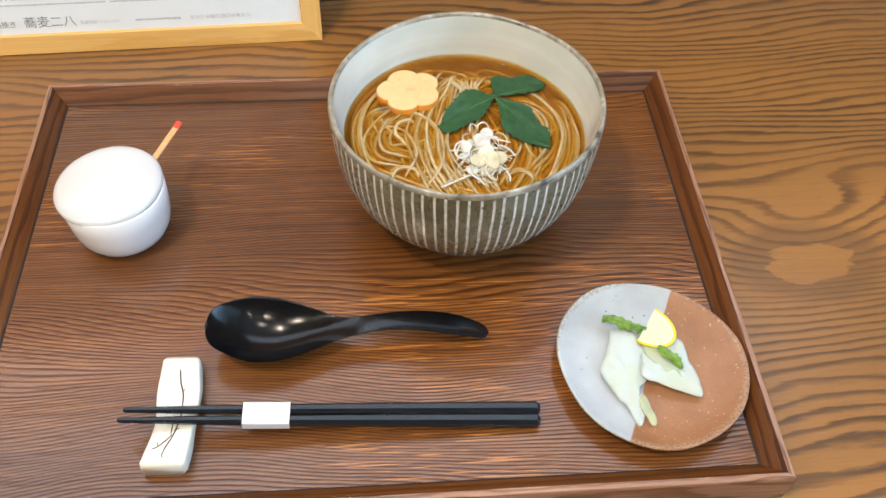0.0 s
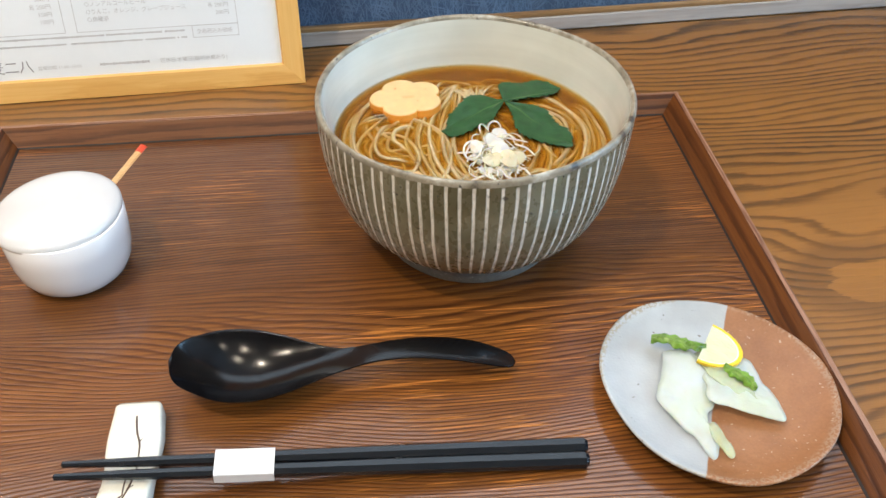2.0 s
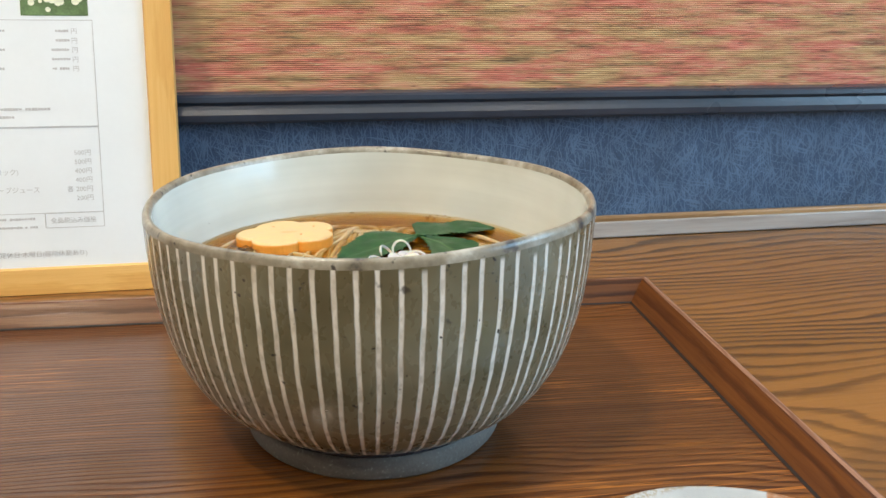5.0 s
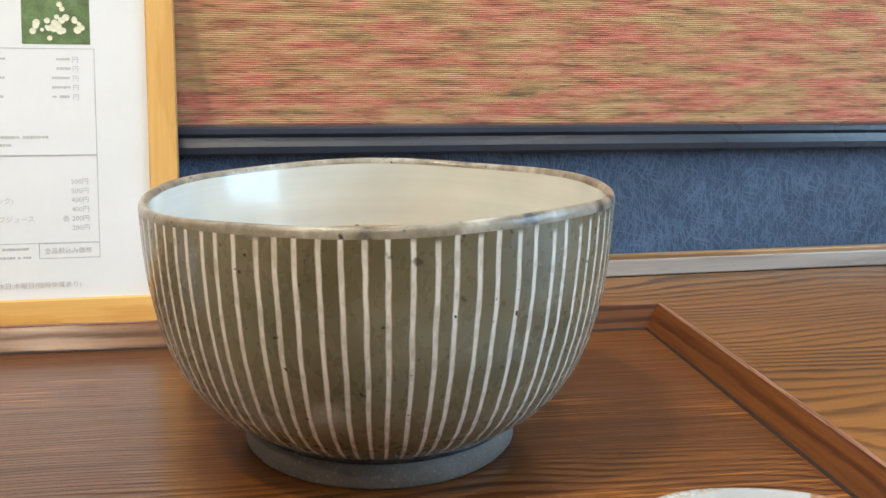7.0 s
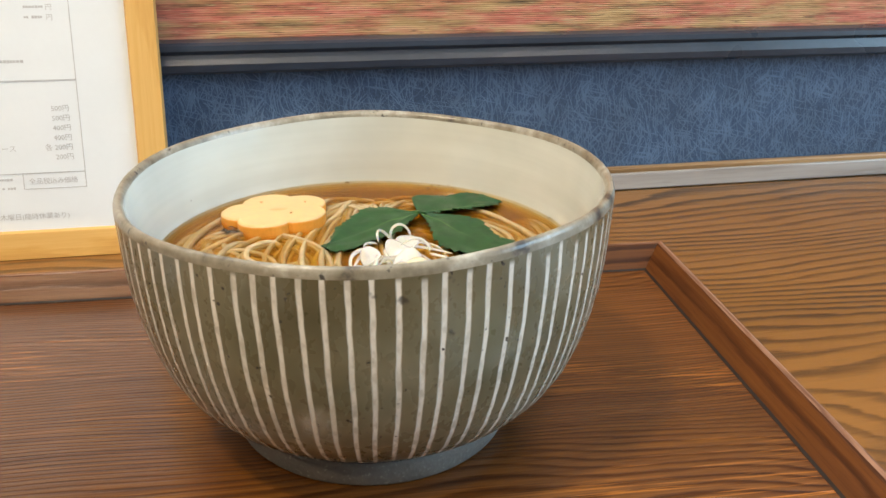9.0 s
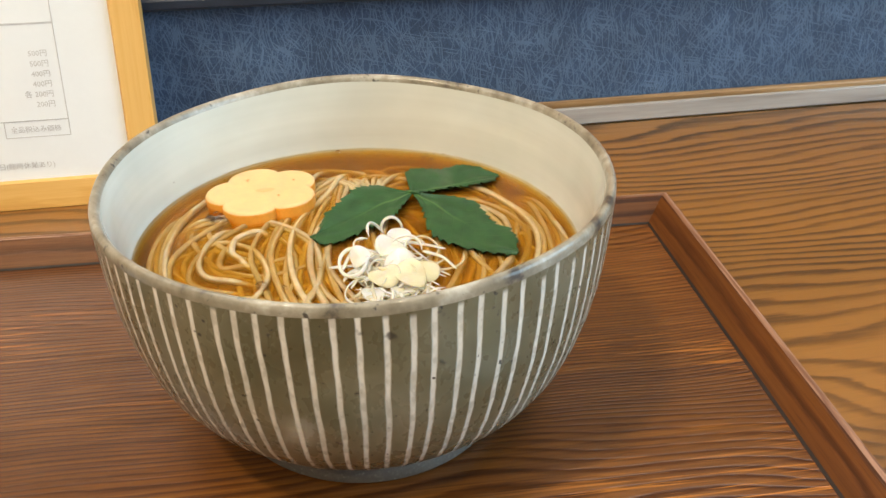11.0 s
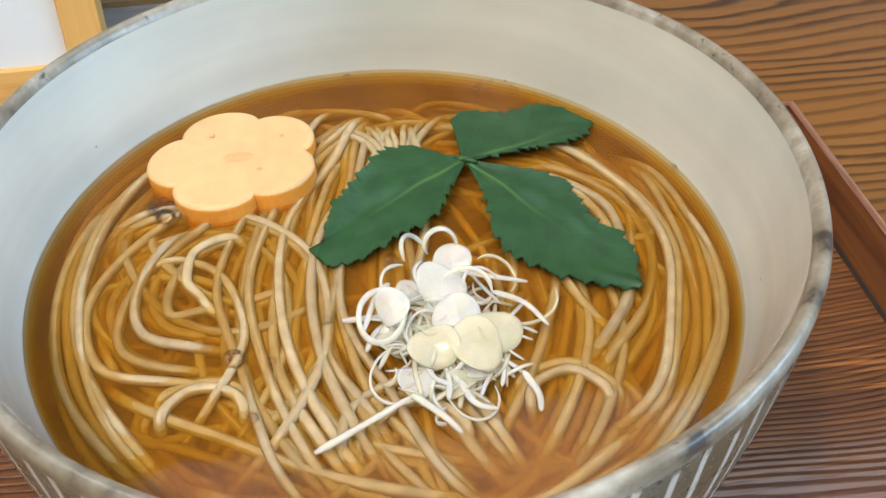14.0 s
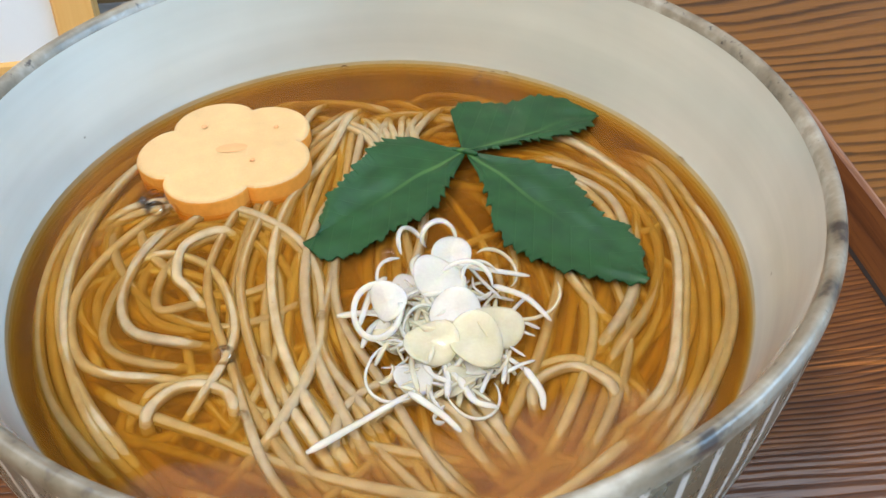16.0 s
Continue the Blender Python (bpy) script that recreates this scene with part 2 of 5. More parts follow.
def bowl_glaze():
    """Olive-grey glaze with inlaid white slip stripes that run from rim to foot."""
    g = Graph("striped_stoneware_glaze")
    src = g.coords()
    x, y, z = (g.node("ShaderNodeSeparateXYZ", i, Vector=src) for i in range(3))
    turns = g.math("MULTIPLY", g.math("ADD", g.math("ARCTAN2", y, x), 2.3926), 80 / (2 * math.pi))
    k = g.math("ROUND", turns)
    jit = g.node("ShaderNodeTexWhiteNoise", 0, props={"noise_dimensions": "1D"}, W=k)
    wob = g.noise(g.coords((30, 30, 45), source=src), 1.0, 2.0)
    off = g.math("ADD", g.math("MULTIPLY", g.math("SUBTRACT", jit, 0.5), 0.22), g.math("MULTIPLY", g.math("SUBTRACT", wob, 0.5), 0.22))
    r = g.math("SQRT", g.math("ADD", g.math("MULTIPLY", x, x), g.math("MULTIPLY", y, y)))
    d = g.math("MULTIPLY", g.math("ABSOLUTE", g.math("ADD", g.math("SUBTRACT", turns, k), off)), g.math("MULTIPLY", r, 2 * math.pi / 80))
    edge = g.noise(g.coords((260, 260, 170), source=src), 1.0, 3.0)
    d = g.math("ADD", d, g.math("MULTIPLY", g.math("SUBTRACT", edge, 0.5), 0.0007))
    wid = g.math("MULTIPLY", r, 0.0094)
    stripe = g.step(g.math("SUBTRACT", d, wid), 0.0003, -0.0003)
    top = g.math("ADD", 0.0925, g.math("MULTIPLY", jit, 0.003))
    stripe = g.math("MULTIPLY", stripe, g.math("MULTIPLY", g.step(z, 0.0143, 0.0173), g.step(g.math("SUBTRACT", top, z), -0.0008, 0.0015)))
    tone = g.noise(src, 26, 4.0)
    spk = g.step(g.noise(src, 420, 1.0), 0.73, 0.80)
    spk2 = g.math("MULTIPLY", g.step(g.noise(src, 190, 2.0), 0.70, 0.80), 0.8)
    base = g.ramp(tone, (0.28, (0.092, 0.083, 0.046)), (0.5, (0.142, 0.132, 0.082)), (0.72, (0.205, 0.196, 0.138)))
    slip = g.ramp(edge, (0.3, (0.50, 0.48, 0.42)), (0.6, (0.74, 0.73, 0.68)))
    col = g.mix(stripe, base, slip)
    col = g.mix(g.math("MAXIMUM", spk, spk2), col, (0.028, 0.026, 0.024))
    g.bump(g.math("ADD", g.math("MULTIPLY", stripe, -0.5), g.math("MULTIPLY", edge, 0.35)), 0.45, 0.0006)
    return g.finish(col, g.ramp(edge, (0.3, 0.22), (0.7, 0.36)), 0.0, 0.3, 0.12)


def rim_glaze():
    g = Graph("worn_rim_glaze")
    src = g.coords()
    n1, n2 = g.noise(src, 95, 4.0, 0.6), g.noise(src, 330, 3.0)
    col = g.ramp(n1, (0.31, (0.045, 0.04, 0.036)), (0.39, (0.17, 0.15, 0.11)), (0.55, (0.26, 0.24, 0.19)), (0.7, (0.42, 0.41, 0.36)))
    col = g.mix(g.step(n2, 0.64, 0.74), col, (0.05, 0.045, 0.04))
    g.bump(n2, 0.35, 0.0005)
    return g.finish(col, 0.32, 0.0, 0.25)


def inner_glaze():
    g = Graph("pale_celadon_glaze")
    src = g.coords()
    band = g.noise(g.coords((5, 5, 170), source=src), 1.0, 3.0)
    n1 = g.noise(src, 34, 3.0)
    col = g.ramp(g.math("ADD", g.math("MULTIPLY", band, 0.5), g.math("MULTIPLY", n1, 0.5)), (0.32, (0.50, 0.525, 0.485)), (0.7, (0.63, 0.655, 0.61)))
    col = g.mix(g.step(g.noise(src, 300, 1.0), 0.80, 0.86), col, (0.14, 0.13, 0.11))
    g.bump(band, 0.15, 0.0008)
    return g.finish(col, 0.2, 0.0, 0.4)


def clay(name, lo, hi, rough=0.75):
    g = Graph(name)
    src = g.coords()
    n1, n2 = g.noise(src, 60, 4.0), g.noise(src, 900, 2.0)
    col = g.ramp(g.math("ADD", g.math("MULTIPLY", n1, 0.65), g.math("MULTIPLY", n2, 0.35)), (0.3, lo), (0.7, hi))
    col = g.mix(g.math("MULTIPLY", g.step(n2, 0.62, 0.74), 0.6), col, tuple(min(1, c * 1.8 + 0.03) for c in hi))
    g.bump(n2, 0.35, 0.0005)
    return g.finish(col, rough)


def plate_glaze():
    """Half dipped: grey-white glaze on one side of a nearly straight line, bare red-brown clay on the other."""
    g = Graph("half_dipped_stoneware")
    src = g.coords()
    x, y, z = (g.node("ShaderNodeSeparateXYZ", i, Vector=src) for i in range(3))
    ang = math.atan2(0.101, 0.044)
    side = g.math("SUBTRACT", g.math("MULTIPLY", x, math.sin(ang)), g.math("MULTIPLY", y, math.cos(ang)))
    wob = g.noise(g.coords(source=src), 45, 3.0)
    side = g.math("ADD", side, g.math("MULTIPLY", g.math("SUBTRACT", wob, 0.5), 0.004))
    bare = g.step(side, -0.0004, 0.0004)
    n1, n2 = g.noise(src, 50, 4.0), g.noise(src, 700, 2.0)
    clay_c = g.ramp(g.math("ADD", g.math("MULTIPLY", n1, 0.7), g.math("MULTIPLY", n2, 0.3)), (0.3, (0.205, 0.084, 0.031)), (0.7, (0.315, 0.142, 0.060)))
    r = g.math("SQRT", g.math("ADD", g.math("MULTIPLY", x, x), g.math("MULTIPLY", y, y)))
    rim = g.math("MULTIPLY", g.step(r, 0.0505, 0.0528), g.step(n2, 0.42, 0.56))
    clay_c = g.mix(g.math("MULTIPLY", rim, 0.45), clay_c, (0.34, 0.27, 0.20))
    glz = g.ramp(n1, (0.3, (0.335, 0.355, 0.365)), (0.7, (0.405, 0.430, 0.445)))
    glz = g.mix(g.math("MULTIPLY", g.step(r, 0.0525, 0.0545), g.math("MULTIPLY", g.step(n2, 0.40, 0.6), 0.8)), glz, (0.30, 0.25, 0.17))
    clay_c = g.mix(g.math("MULTIPLY", g.step(g.noise(src, 480, 1.0), 0.70, 0.76), 0.7), clay_c, (0.46, 0.36, 0.27))
    glz = g.mix(g.step(g.noise(src, 260, 1.0), 0.73, 0.79), glz, (0.15, 0.12, 0.09))
    g.bump(g.math("ADD", n2, g.math("MULTIPLY", bare, -0.8)), 0.3, 0.0005)
    return g.finish(g.mix(bare, glz, clay_c), g.mix(bare, (0.15, 0.15, 0.15), (0.42, 0.42, 0.42)), 0.0)


def broth_surface(name, tint, murk, murk_colour, gloss):
    g = Graph(name)
    src = g.coords()
    tr = g.node("ShaderNodeBsdfTransparent", Color=(*tint, 1))
    di = g.node("ShaderNodeBsdfDiffuse", Color=(*murk_colour, 1))
    cloud = g.ramp(g.noise(src, 45, 3.0), (0.3, murk * 0.6), (0.7, min(1.0, murk * 1.4)))
    body = g.node("ShaderNodeMixShader", i0=cloud, i1=tr, i2=di)
    if gloss:
        bump = g.node("ShaderNodeBump", Height=g.noise(src, 70, 2.0), Strength=0.05, Distance=0.002)
        gl = g.node("ShaderNodeBsdfGlossy", Roughness=0.05, Normal=bump)
        fr = g.node("ShaderNodeFresnel", IOR=1.25, Normal=bump)
        body = g.node("ShaderNodeMixShader", i0=fr, i1=body, i2=gl)
    g.t.links.new(body, g.out.inputs[0])
    return g.m


def leaf_material():
    g = Graph("mitsuba_leaf")
    src = g.coords()
    x, y = g.node("ShaderNodeSeparateXYZ", 0, Vector=src), g.node("ShaderNodeSeparateXYZ", 1, Vector=src)
    mid = g.step(g.math("ABSOLUTE", y), 0.00075, 0.0002)
    side = g.math("FRACT", g.math("MULTIPLY", g.math("SUBTRACT", x, g.math("MULTIPLY", g.math("ABSOLUTE", y), 0.9)), 190))
    vein = g.math("MULTIPLY", g.step(g.math("ABSOLUTE", g.math("SUBTRACT", side, 0.5)), 0.43, 0.5), 0.10)
    n = g.noise(src, 160, 4.0)
    col = g.ramp(n, (0.3, (0.0075, 0.050, 0.015)), (0.7, (0.016, 0.080, 0.023)))
    col = g.mix(g.math("MULTIPLY", g.math("MAXIMUM", g.math("MULTIPLY", mid, g.step(x, 0.034, 0.006)), vein), 0.5), col, (0.10, 0.22, 0.06))
    g.bump(g.math("ADD", n, g.math("MULTIPLY", vein, -2.0)), 0.3, 0.0005)
    return g.finish(col, 0.48, 0.0, 0.1, sss=0.05, sss_scale=0.001, spec=0.35)


def noodle_material():
    g = Graph("buckwheat_noodle")
    info = g.node("ShaderNodeObjectInfo", 5)
    src = g.coords()
    n, n2 = g.noise(src, 260, 3.0), g.noise(src, 1100, 1.0)
    col = g.ramp(n, (0.3, (0.355, 0.270, 0.148)), (0.7, (0.465, 0.372, 0.228)))
    col = g.mix(1.0, col, g.ramp(info, (0.0, (0.84, 0.80, 0.74)), (1.0, (1.1, 1.1, 1.1))), "MULTIPLY")
    col = g.mix(g.math("MULTIPLY", g.step(n2, 0.70, 0.80), 0.5), col, (0.28, 0.18, 0.09))
    g.bump(n, 0.2, 0.0004)
    return g.finish(col, 0.42, 0.0, 0.15, 0.25, sss=0.7, sss_scale=0.0030)


M_blue, M_woven = blue_wallpaper(), woven_wallpaper()
M_walltrim = plain("dark_navy_rail_paint", (0.030, 0.042, 0.064), 0.30, 0.25, 12, 0.1)
M_bowl, M_rim, M_inner = bowl_glaze(), rim_glaze(), inner_glaze()
M_foot = clay("dark_foot_clay", (0.085, 0.076, 0.066), (0.16, 0.148, 0.132))
M_footline = plain("dark_blue_glaze_pool", (0.025, 0.032, 0.045), 0.25, 0.4, 120, 0.1)
M_plate = plate_glaze()
M_leaf, M_noodle = leaf_material(), noodle_material()
M_broth = broth_surface("broth_surface", (0.98, 0.91, 0.74), 0.05, (0.52, 0.29, 0.06), True)
M_depth = broth_surface("broth_depth", (0.955, 0.85, 0.50), 0.13, (0.55, 0.272, 0.036), False)
M_bottom = plain("settled_broth", (0.42, 0.205, 0.022), 0.6, 0.45, 40, 0.0)


def wet_food(name, colour, clear, vary=0.1, scale=200.0, second=None):
    """Thin, wet, half-clear food: some light goes straight through; it may shade into a second colour."""
    m = plain(name, colour, 0.22, vary, scale, 0.3, coat=0.4, sss=0.6)
    if second:
        g = Graph(name)
        src = g.coords()
        n1, n2 = g.noise(src, 42, 3.0), g.noise(src, 260, 3.0)
        g.bump(g.math("ADD", n1, n2), 0.5, 0.0012)
        m = g.finish(g.ramp(g.math("ADD", g.math("MULTIPLY", n1, 0.8), g.math("MULTIPLY", n2, 0.2)), (0.38, colour), (0.62, second)), 0.2, 0.0, 0.5, sss=0.3)
    nt = m.node_tree
    tr = nt.nodes.new("ShaderNodeBsdfTransparent")
    mx = nt.nodes.new("ShaderNodeMixShader")
    mx.inputs[0].default_value = clear
    nt.links.new(nt.nodes["Principled BSDF"].outputs[0], mx.inputs[1])
    nt.links.new(tr.outputs[0], mx.inputs[2])
    nt.links.new(mx.outputs[0], nt.nodes["Material Output"].inputs[0])
    return m


M_egg = plain("steamed_egg_face", (0.66, 0.450, 0.215), 0.55, 0.10, 200, 0.2, sss=0.2)
M_eggside = plain("steamed_egg_side", (0.70, 0.29, 0.04), 0.4, 0.15, 120, 0.2)
M_eggmark = plain("egg_pink_mark", (0.72, 0.38, 0.17), 0.5, 0.1)
M_negi = wet_food("spring_onion_white", (0.86, 0.84, 0.77), 0.45)
M_negi_yellow = wet_food("spring_onion_yellow", (0.84, 0.77, 0.56), 0.50)
M_radish = wet_food("pickled_radish", (0.62, 0.69, 0.70), 0.36, second=(0.60, 0.66, 0.55))
M_radish_green = wet_food("pickled_radish_green", (0.58, 0.64, 0.42), 0.55, 0.10, 90)
M_greens = plain("pickled_greens", (0.115, 0.235, 0.022), 0.3, 0.6, 220, 0.4, coat=0.2)
M_lemonflesh = wet_food("lemon_flesh", (0.58, 0.58, 0.36), 0.15, second=(0.64, 0.63, 0.47))
M_lemonpith = plain("lemon_pith", (0.85, 0.82, 0.58), 0.5, 0.05)
M_lemonrind = plain("lemon_rind", (0.78, 0.53, 0.03), 0.35, 0.08, 500, 0.4)
M_rest = plain("cream_rest_glaze", (0.66, 0.64, 0.56), 0.22, 0.10, 90, 0.15, coat=0.4)
M_branch = plain("brown_brushwork", (0.07, 0.04, 0.025), 0.35, 0.4, 400, 0.1)
M_photo_green = plain("printed_foliage", (0.10, 0.17, 0.07), 0.45, 0.6, 90, 0.0)
M_photo_white = plain("printed_blossom", (0.72, 0.74, 0.60), 0.45, 0.2, 200, 0.0)
g = Graph("bubble_film")
_tr = g.node("ShaderNodeBsdfTransparent", Color=(0.97, 0.93, 0.86, 1))
_gl = g.node("ShaderNodeBsdfGlossy", Roughness=0.02)
_mx = g.node("ShaderNodeMixShader", i0=g.node("ShaderNodeFresnel", IOR=1.55), i1=_tr, i2=_gl)
g.t.links.new(_mx, g.out.inputs[0])
M_bubble = g.m
g = Graph("lamp_glow")
g.b.inputs["Emission Color"].default_value = (1.0, 0.84, 0.64, 1)
g.b.inputs["Emission Strength"].default_value = 18.0
M_glow = g.finish((0.8, 0.8, 0.8), 0.5)
g = Graph("window_glass")
_tr = g.node("ShaderNodeBsdfTransparent", Color=(0.97, 0.98, 0.98, 1))
_mx = g.node("ShaderNodeMixShader", i0=g.node("ShaderNodeFresnel", IOR=1.45), i1=_tr, i2=g.node("ShaderNodeBsdfGlossy", Roughness=0.0))
g.t.links.new(_mx, g.out.inputs[0])
M_glass = g.m


# ---- mesh helpers ----
def mesh_of(name, verts, faces, smooth=False):
    me = bpy.data.meshes.new(name)
    me.from_pydata([tuple(v) for v in verts], [], faces)
    me.update()
    if smooth:
        me.polygons.foreach_set("use_smooth", [True] * len(me.polygons))
    return me


def part(name, geo, material, parent=None, label="", smooth=False, m=None):
    """One mesh object, from a bmesh, a mesh, or (verts, faces), under a thing or a part."""
    if isinstance(geo, tuple):
        me = mesh_of(name, geo[0], geo[1], smooth)
    elif isinstance(geo, bpy.types.Mesh):
        me = geo
    else:
        me = bpy.data.meshes.new(name)
        bmesh.ops.recalc_face_normals(geo, faces=geo.faces)
        geo.to_mesh(me)
        geo.free()
        if smooth:
            me.polygons.foreach_set("use_smooth", [True] * len(me.polygons))
    for mm in (material if isinstance(material, (list, tuple)) else [material]):
        me.materials.append(mm)
    ob = new(name, me)
    if m is not None:
        ob.matrix_basis = m
    if parent is not None:
        ob.parent = parent
    if label:
        ob["label"] = label
    return ob


def thing(name, m, label, category, group="", kind=""):
    return placed(tagged(new(name), label, category, group, kind), m)


def placed(ob, m):
    ob.matrix_basis = m
    return ob


def box(sx, sy, sz, bevel=0.0, at=(0, 0, 0), segs=2):
    bm = bmesh.new()
    bmesh.ops.create_cube(bm, size=1, matrix=Matrix.Translation(at) @ Matrix.Diagonal((sx, sy, sz, 1)))
    if bevel:
        bmesh.ops.bevel(bm, geom=bm.edges[:], offset=bevel, segments=segs, affect="EDGES", profile=0.5)
    return bm


def prism(outline, z0, z1, bevel=0.0, segs=2):
    bm = bmesh.new()
    lo = [bm.verts.new((x, y, z0)) for x, y in outline]
    f = bm.faces.new(lo)
    ext = bmesh.ops.extrude_face_region(bm, geom=[f])
    bmesh.ops.translate(bm, verts=[v for v in ext["geom"] if isinstance(v, bmesh.types.BMVert)], vec=(0, 0, z1 - z0))
    bmesh.ops.recalc_face_normals(bm, faces=bm.faces)
    if bevel:
        bmesh.ops.bevel(bm, geom=[e for e in bm.edges if abs(e.verts[0].co.z - e.verts[1].co.z) < 1e-6], offset=bevel, segments=segs, affect="EDGES", profile=0.5)
    return bm


def lathe(profile, segs=96, warp=None, close=False):
    """Turns (r, z) pairs round z. warp(theta, r, z) gives the changed (r, z)."""
    verts, faces = [], []
    n = len(profile)
    for i in range(segs):
        a = 2 * math.pi * i / segs
        for r, z in profile:
            if warp:
                r, z = warp(a, r, z)
            verts.append((r * math.cos(a), r * math.sin(a), z))
    for i in range(segs):
        j = (i + 1) % segs
        for k in range(n - 1 + (1 if close else 0)):
            k2 = (k + 1) % n
            faces.append((i * n + k, j * n + k, j * n + k2, i * n + k2))
    return verts, faces


def spline(pts, steps):
    """A smooth line through the points (Catmull-Rom)."""
    p = [Vector(q) for q in pts]
    p = [p[0] * 2 - p[1]] + p + [p[-1] * 2 - p[-2]]
    out = []
    for i in range(1, len(p) - 2):
        for s in range(steps):
            t = s / steps
            a, b, c, d = p[i - 1], p[i], p[i + 1], p[i + 2]
            out.append(0.5 * (2 * b + (c - a) * t + (2 * a - 5 * b + 4 * c - d) * t * t + (3 * b - a - 3 * c + d) * t ** 3))
    out.append(p[-2].copy())
    return out


def tube(line, radius, sides=8, taper=0.0, flat=1.0, square=False):
    """A closed tube along a line; flat squeezes it in height."""
    verts, faces = [], []
    n = len(line)
    for i, q in enumerate(line):
        d = (line[min(i + 1, n - 1)] - line[max(i - 1, 0)]).normalized()
        s = d.cross(Vector((0, 0, 1)))
        s = s.normalized() if s.length > 1e-5 else Vector((1, 0, 0))
        u = s.cross(d)
        e = min(i, n - 1 - i)
        r = radius * (1.0 if square else 0.45 if e == 0 else 0.85 if e == 1 else 1.0) * (1 - taper * i / max(1, n - 1))
        for k in range(sides):
            a = 2 * math.pi * k / sides
            verts.append(q + s * (r * math.cos(a)) + u * (r * flat * math.sin(a)))
    for i in range(n - 1):
        for k in range(sides):
            k2 = (k + 1) % sides
            faces.append((i * sides + k, i * sides + k2, (i + 1) * sides + k2, (i + 1) * sides + k))
    faces.append(tuple(range(sides))[::-1])
    faces.append(tuple(range((n - 1) * sides, n * sides)))
    return verts, faces


# ---- the room ----
TURN_WALL = 4.5
WALL = pose(0.15, 0.690, 0, 0, 0, TURN_WALL)      # on the line where the table's lip begins
FLOOR_Z = -0.72


def structure(name, geo, material, label, m=None, **kw):
    return tagged(part(name, geo, material, None, "", m=m, **kw), label, name.split("_")[0], kind="structure")


structure("wall_north_lower", box(5.2, 0.10, 0.82, at=(0, 0.058, 0.095 - 0.41)), M_blue, "blue fibre-textured wallpaper on the lower wall behind the table", WALL)


def upper_wall():
    """The wall over the rail, with a wide window opening high above the table."""
    bm = bmesh.new()
    for x0, x1, z0, z1 in ((-2.6, 2.6, 0.0975, 0.52), (-2.6, 2.6, 1.34, 1.70), (-2.6, -1.28, 0.52, 1.34), (0.52, 2.6, 0.52, 1.34)):
        bmesh.ops.create_cube(bm, size=1, matrix=Matrix.Translation(((x0 + x1) / 2, 0.060, (z0 + z1) / 2)) @ Matrix.Diagonal((x1 - x0, 0.10, z1 - z0, 1)))
    return bm


structure("wall_north_upper", upper_wall(), M_woven, "red, tan and green woven reed wallpaper above the rail", WALL)


def rail_profile():
    sec = [(0.006, 0.0872), (0.0005, 0.0875), (-0.0025, 0.0895), (-0.003, 0.0935), (-0.0015, 0.0965), (-0.0005, 0.099), (-0.003, 0.1015), (-0.0025, 0.1045), (0.0, 0.1058), (0.012, 0.1062), (0.012, 0.0872)]
    v = [(x, y, z) for x in (-2.6, 2.6) for y, z in sec]
    n = len(sec)
    return v, [(i, (i + 1) % n, n + (i + 1) % n, n + i) for i in range(n)] + [tuple(range(n))[::-1], tuple(range(n, 2 * n))]


structure("trim_wall", rail_profile(), M_walltrim, "dark navy moulded rail between the two wallpapers", WALL)
structure("floor", box(5.6, 5.2, 0.06, at=(-0.2, -1.6, FLOOR_Z - 0.03)), M_floor, "brown wooden floor")
structure("ceiling", box(5.6, 5.2, 0.06, at=(-0.2, -1.6, 1.69)), M_ceil, "plain off-white ceiling")
structure("wall_west", box(0.1, 5.2, 2.38, at=(-2.45, -1.6, 0.47)), M_wall, "plain light plaster wall")
structure("wall_south", box(5.2, 0.1, 2.38, at=(-0.2, -3.6, 0.47)), M_wall, "plain light plaster wall")


def wall_with_opening():
    bm = bmesh.new()
    for sy, sz, cy, cz in ((2.45, 2.38, -2.425, 0.47), (0.5, 2.38, 0.75, 0.47), (1.7, 0.92, -0.35, -0.26), (1.7, 0.16, -0.35, 1.58)):
        bmesh.ops.create_cube(bm, size=1, matrix=Matrix.Translation((1.95, cy, cz)) @ Matrix.Diagonal((0.1, sy, sz, 1)))
    return bm


structure("wall_east", wall_with_opening(), M_wall, "plain light plaster wall with a wide window opening")
win = tagged(placed(new("window_1"), pose(1.95, -0.35, 0.85)), "wide window with a white frame that lets daylight in", "window", kind="structure")
for y, z, sy, sz in ((0, 0.63, 1.7, 0.04), (0, -0.63, 1.7, 0.04), (0.83, 0, 0.04, 1.22), (-0.83, 0, 0.04, 1.22), (0, 0, 0.03, 1.22)):
    part("window_frame", box(0.05, sy - 0.002, sz - 0.002, 0.003, (0, y, z)), M_white, win)
for y in (-0.415, 0.415):
    pane = part("pane", box(0.005, 0.79, 1.21, 0, (0.02, y, 0)), M_glass, win)
    pane.visible_shadow = False
win = tagged(placed(new("window_2"), WALL @ pose(-0.38, 0.075, 0.93)), "wide window with a white frame high above the table", "window", kind="structure")
for x, z, sx, sz in ((0, 0.39, 1.798, 0.04), (0, -0.39, 1.798, 0.04), (0.88, 0, 0.04, 0.738), (-0.88, 0, 0.04, 0.738), (0, 0, 0.03, 0.738)):
    part("window_frame", box(sx, 0.04, sz, 0.003, (x, 0, z)), M_white, win)
for x in (-0.4375, 0.4375):
    pane = part("pane", box(0.842, 0.005, 0.738, 0, (x, 0.012, 0)), M_glass, win)
    pane.visible_shadow = False
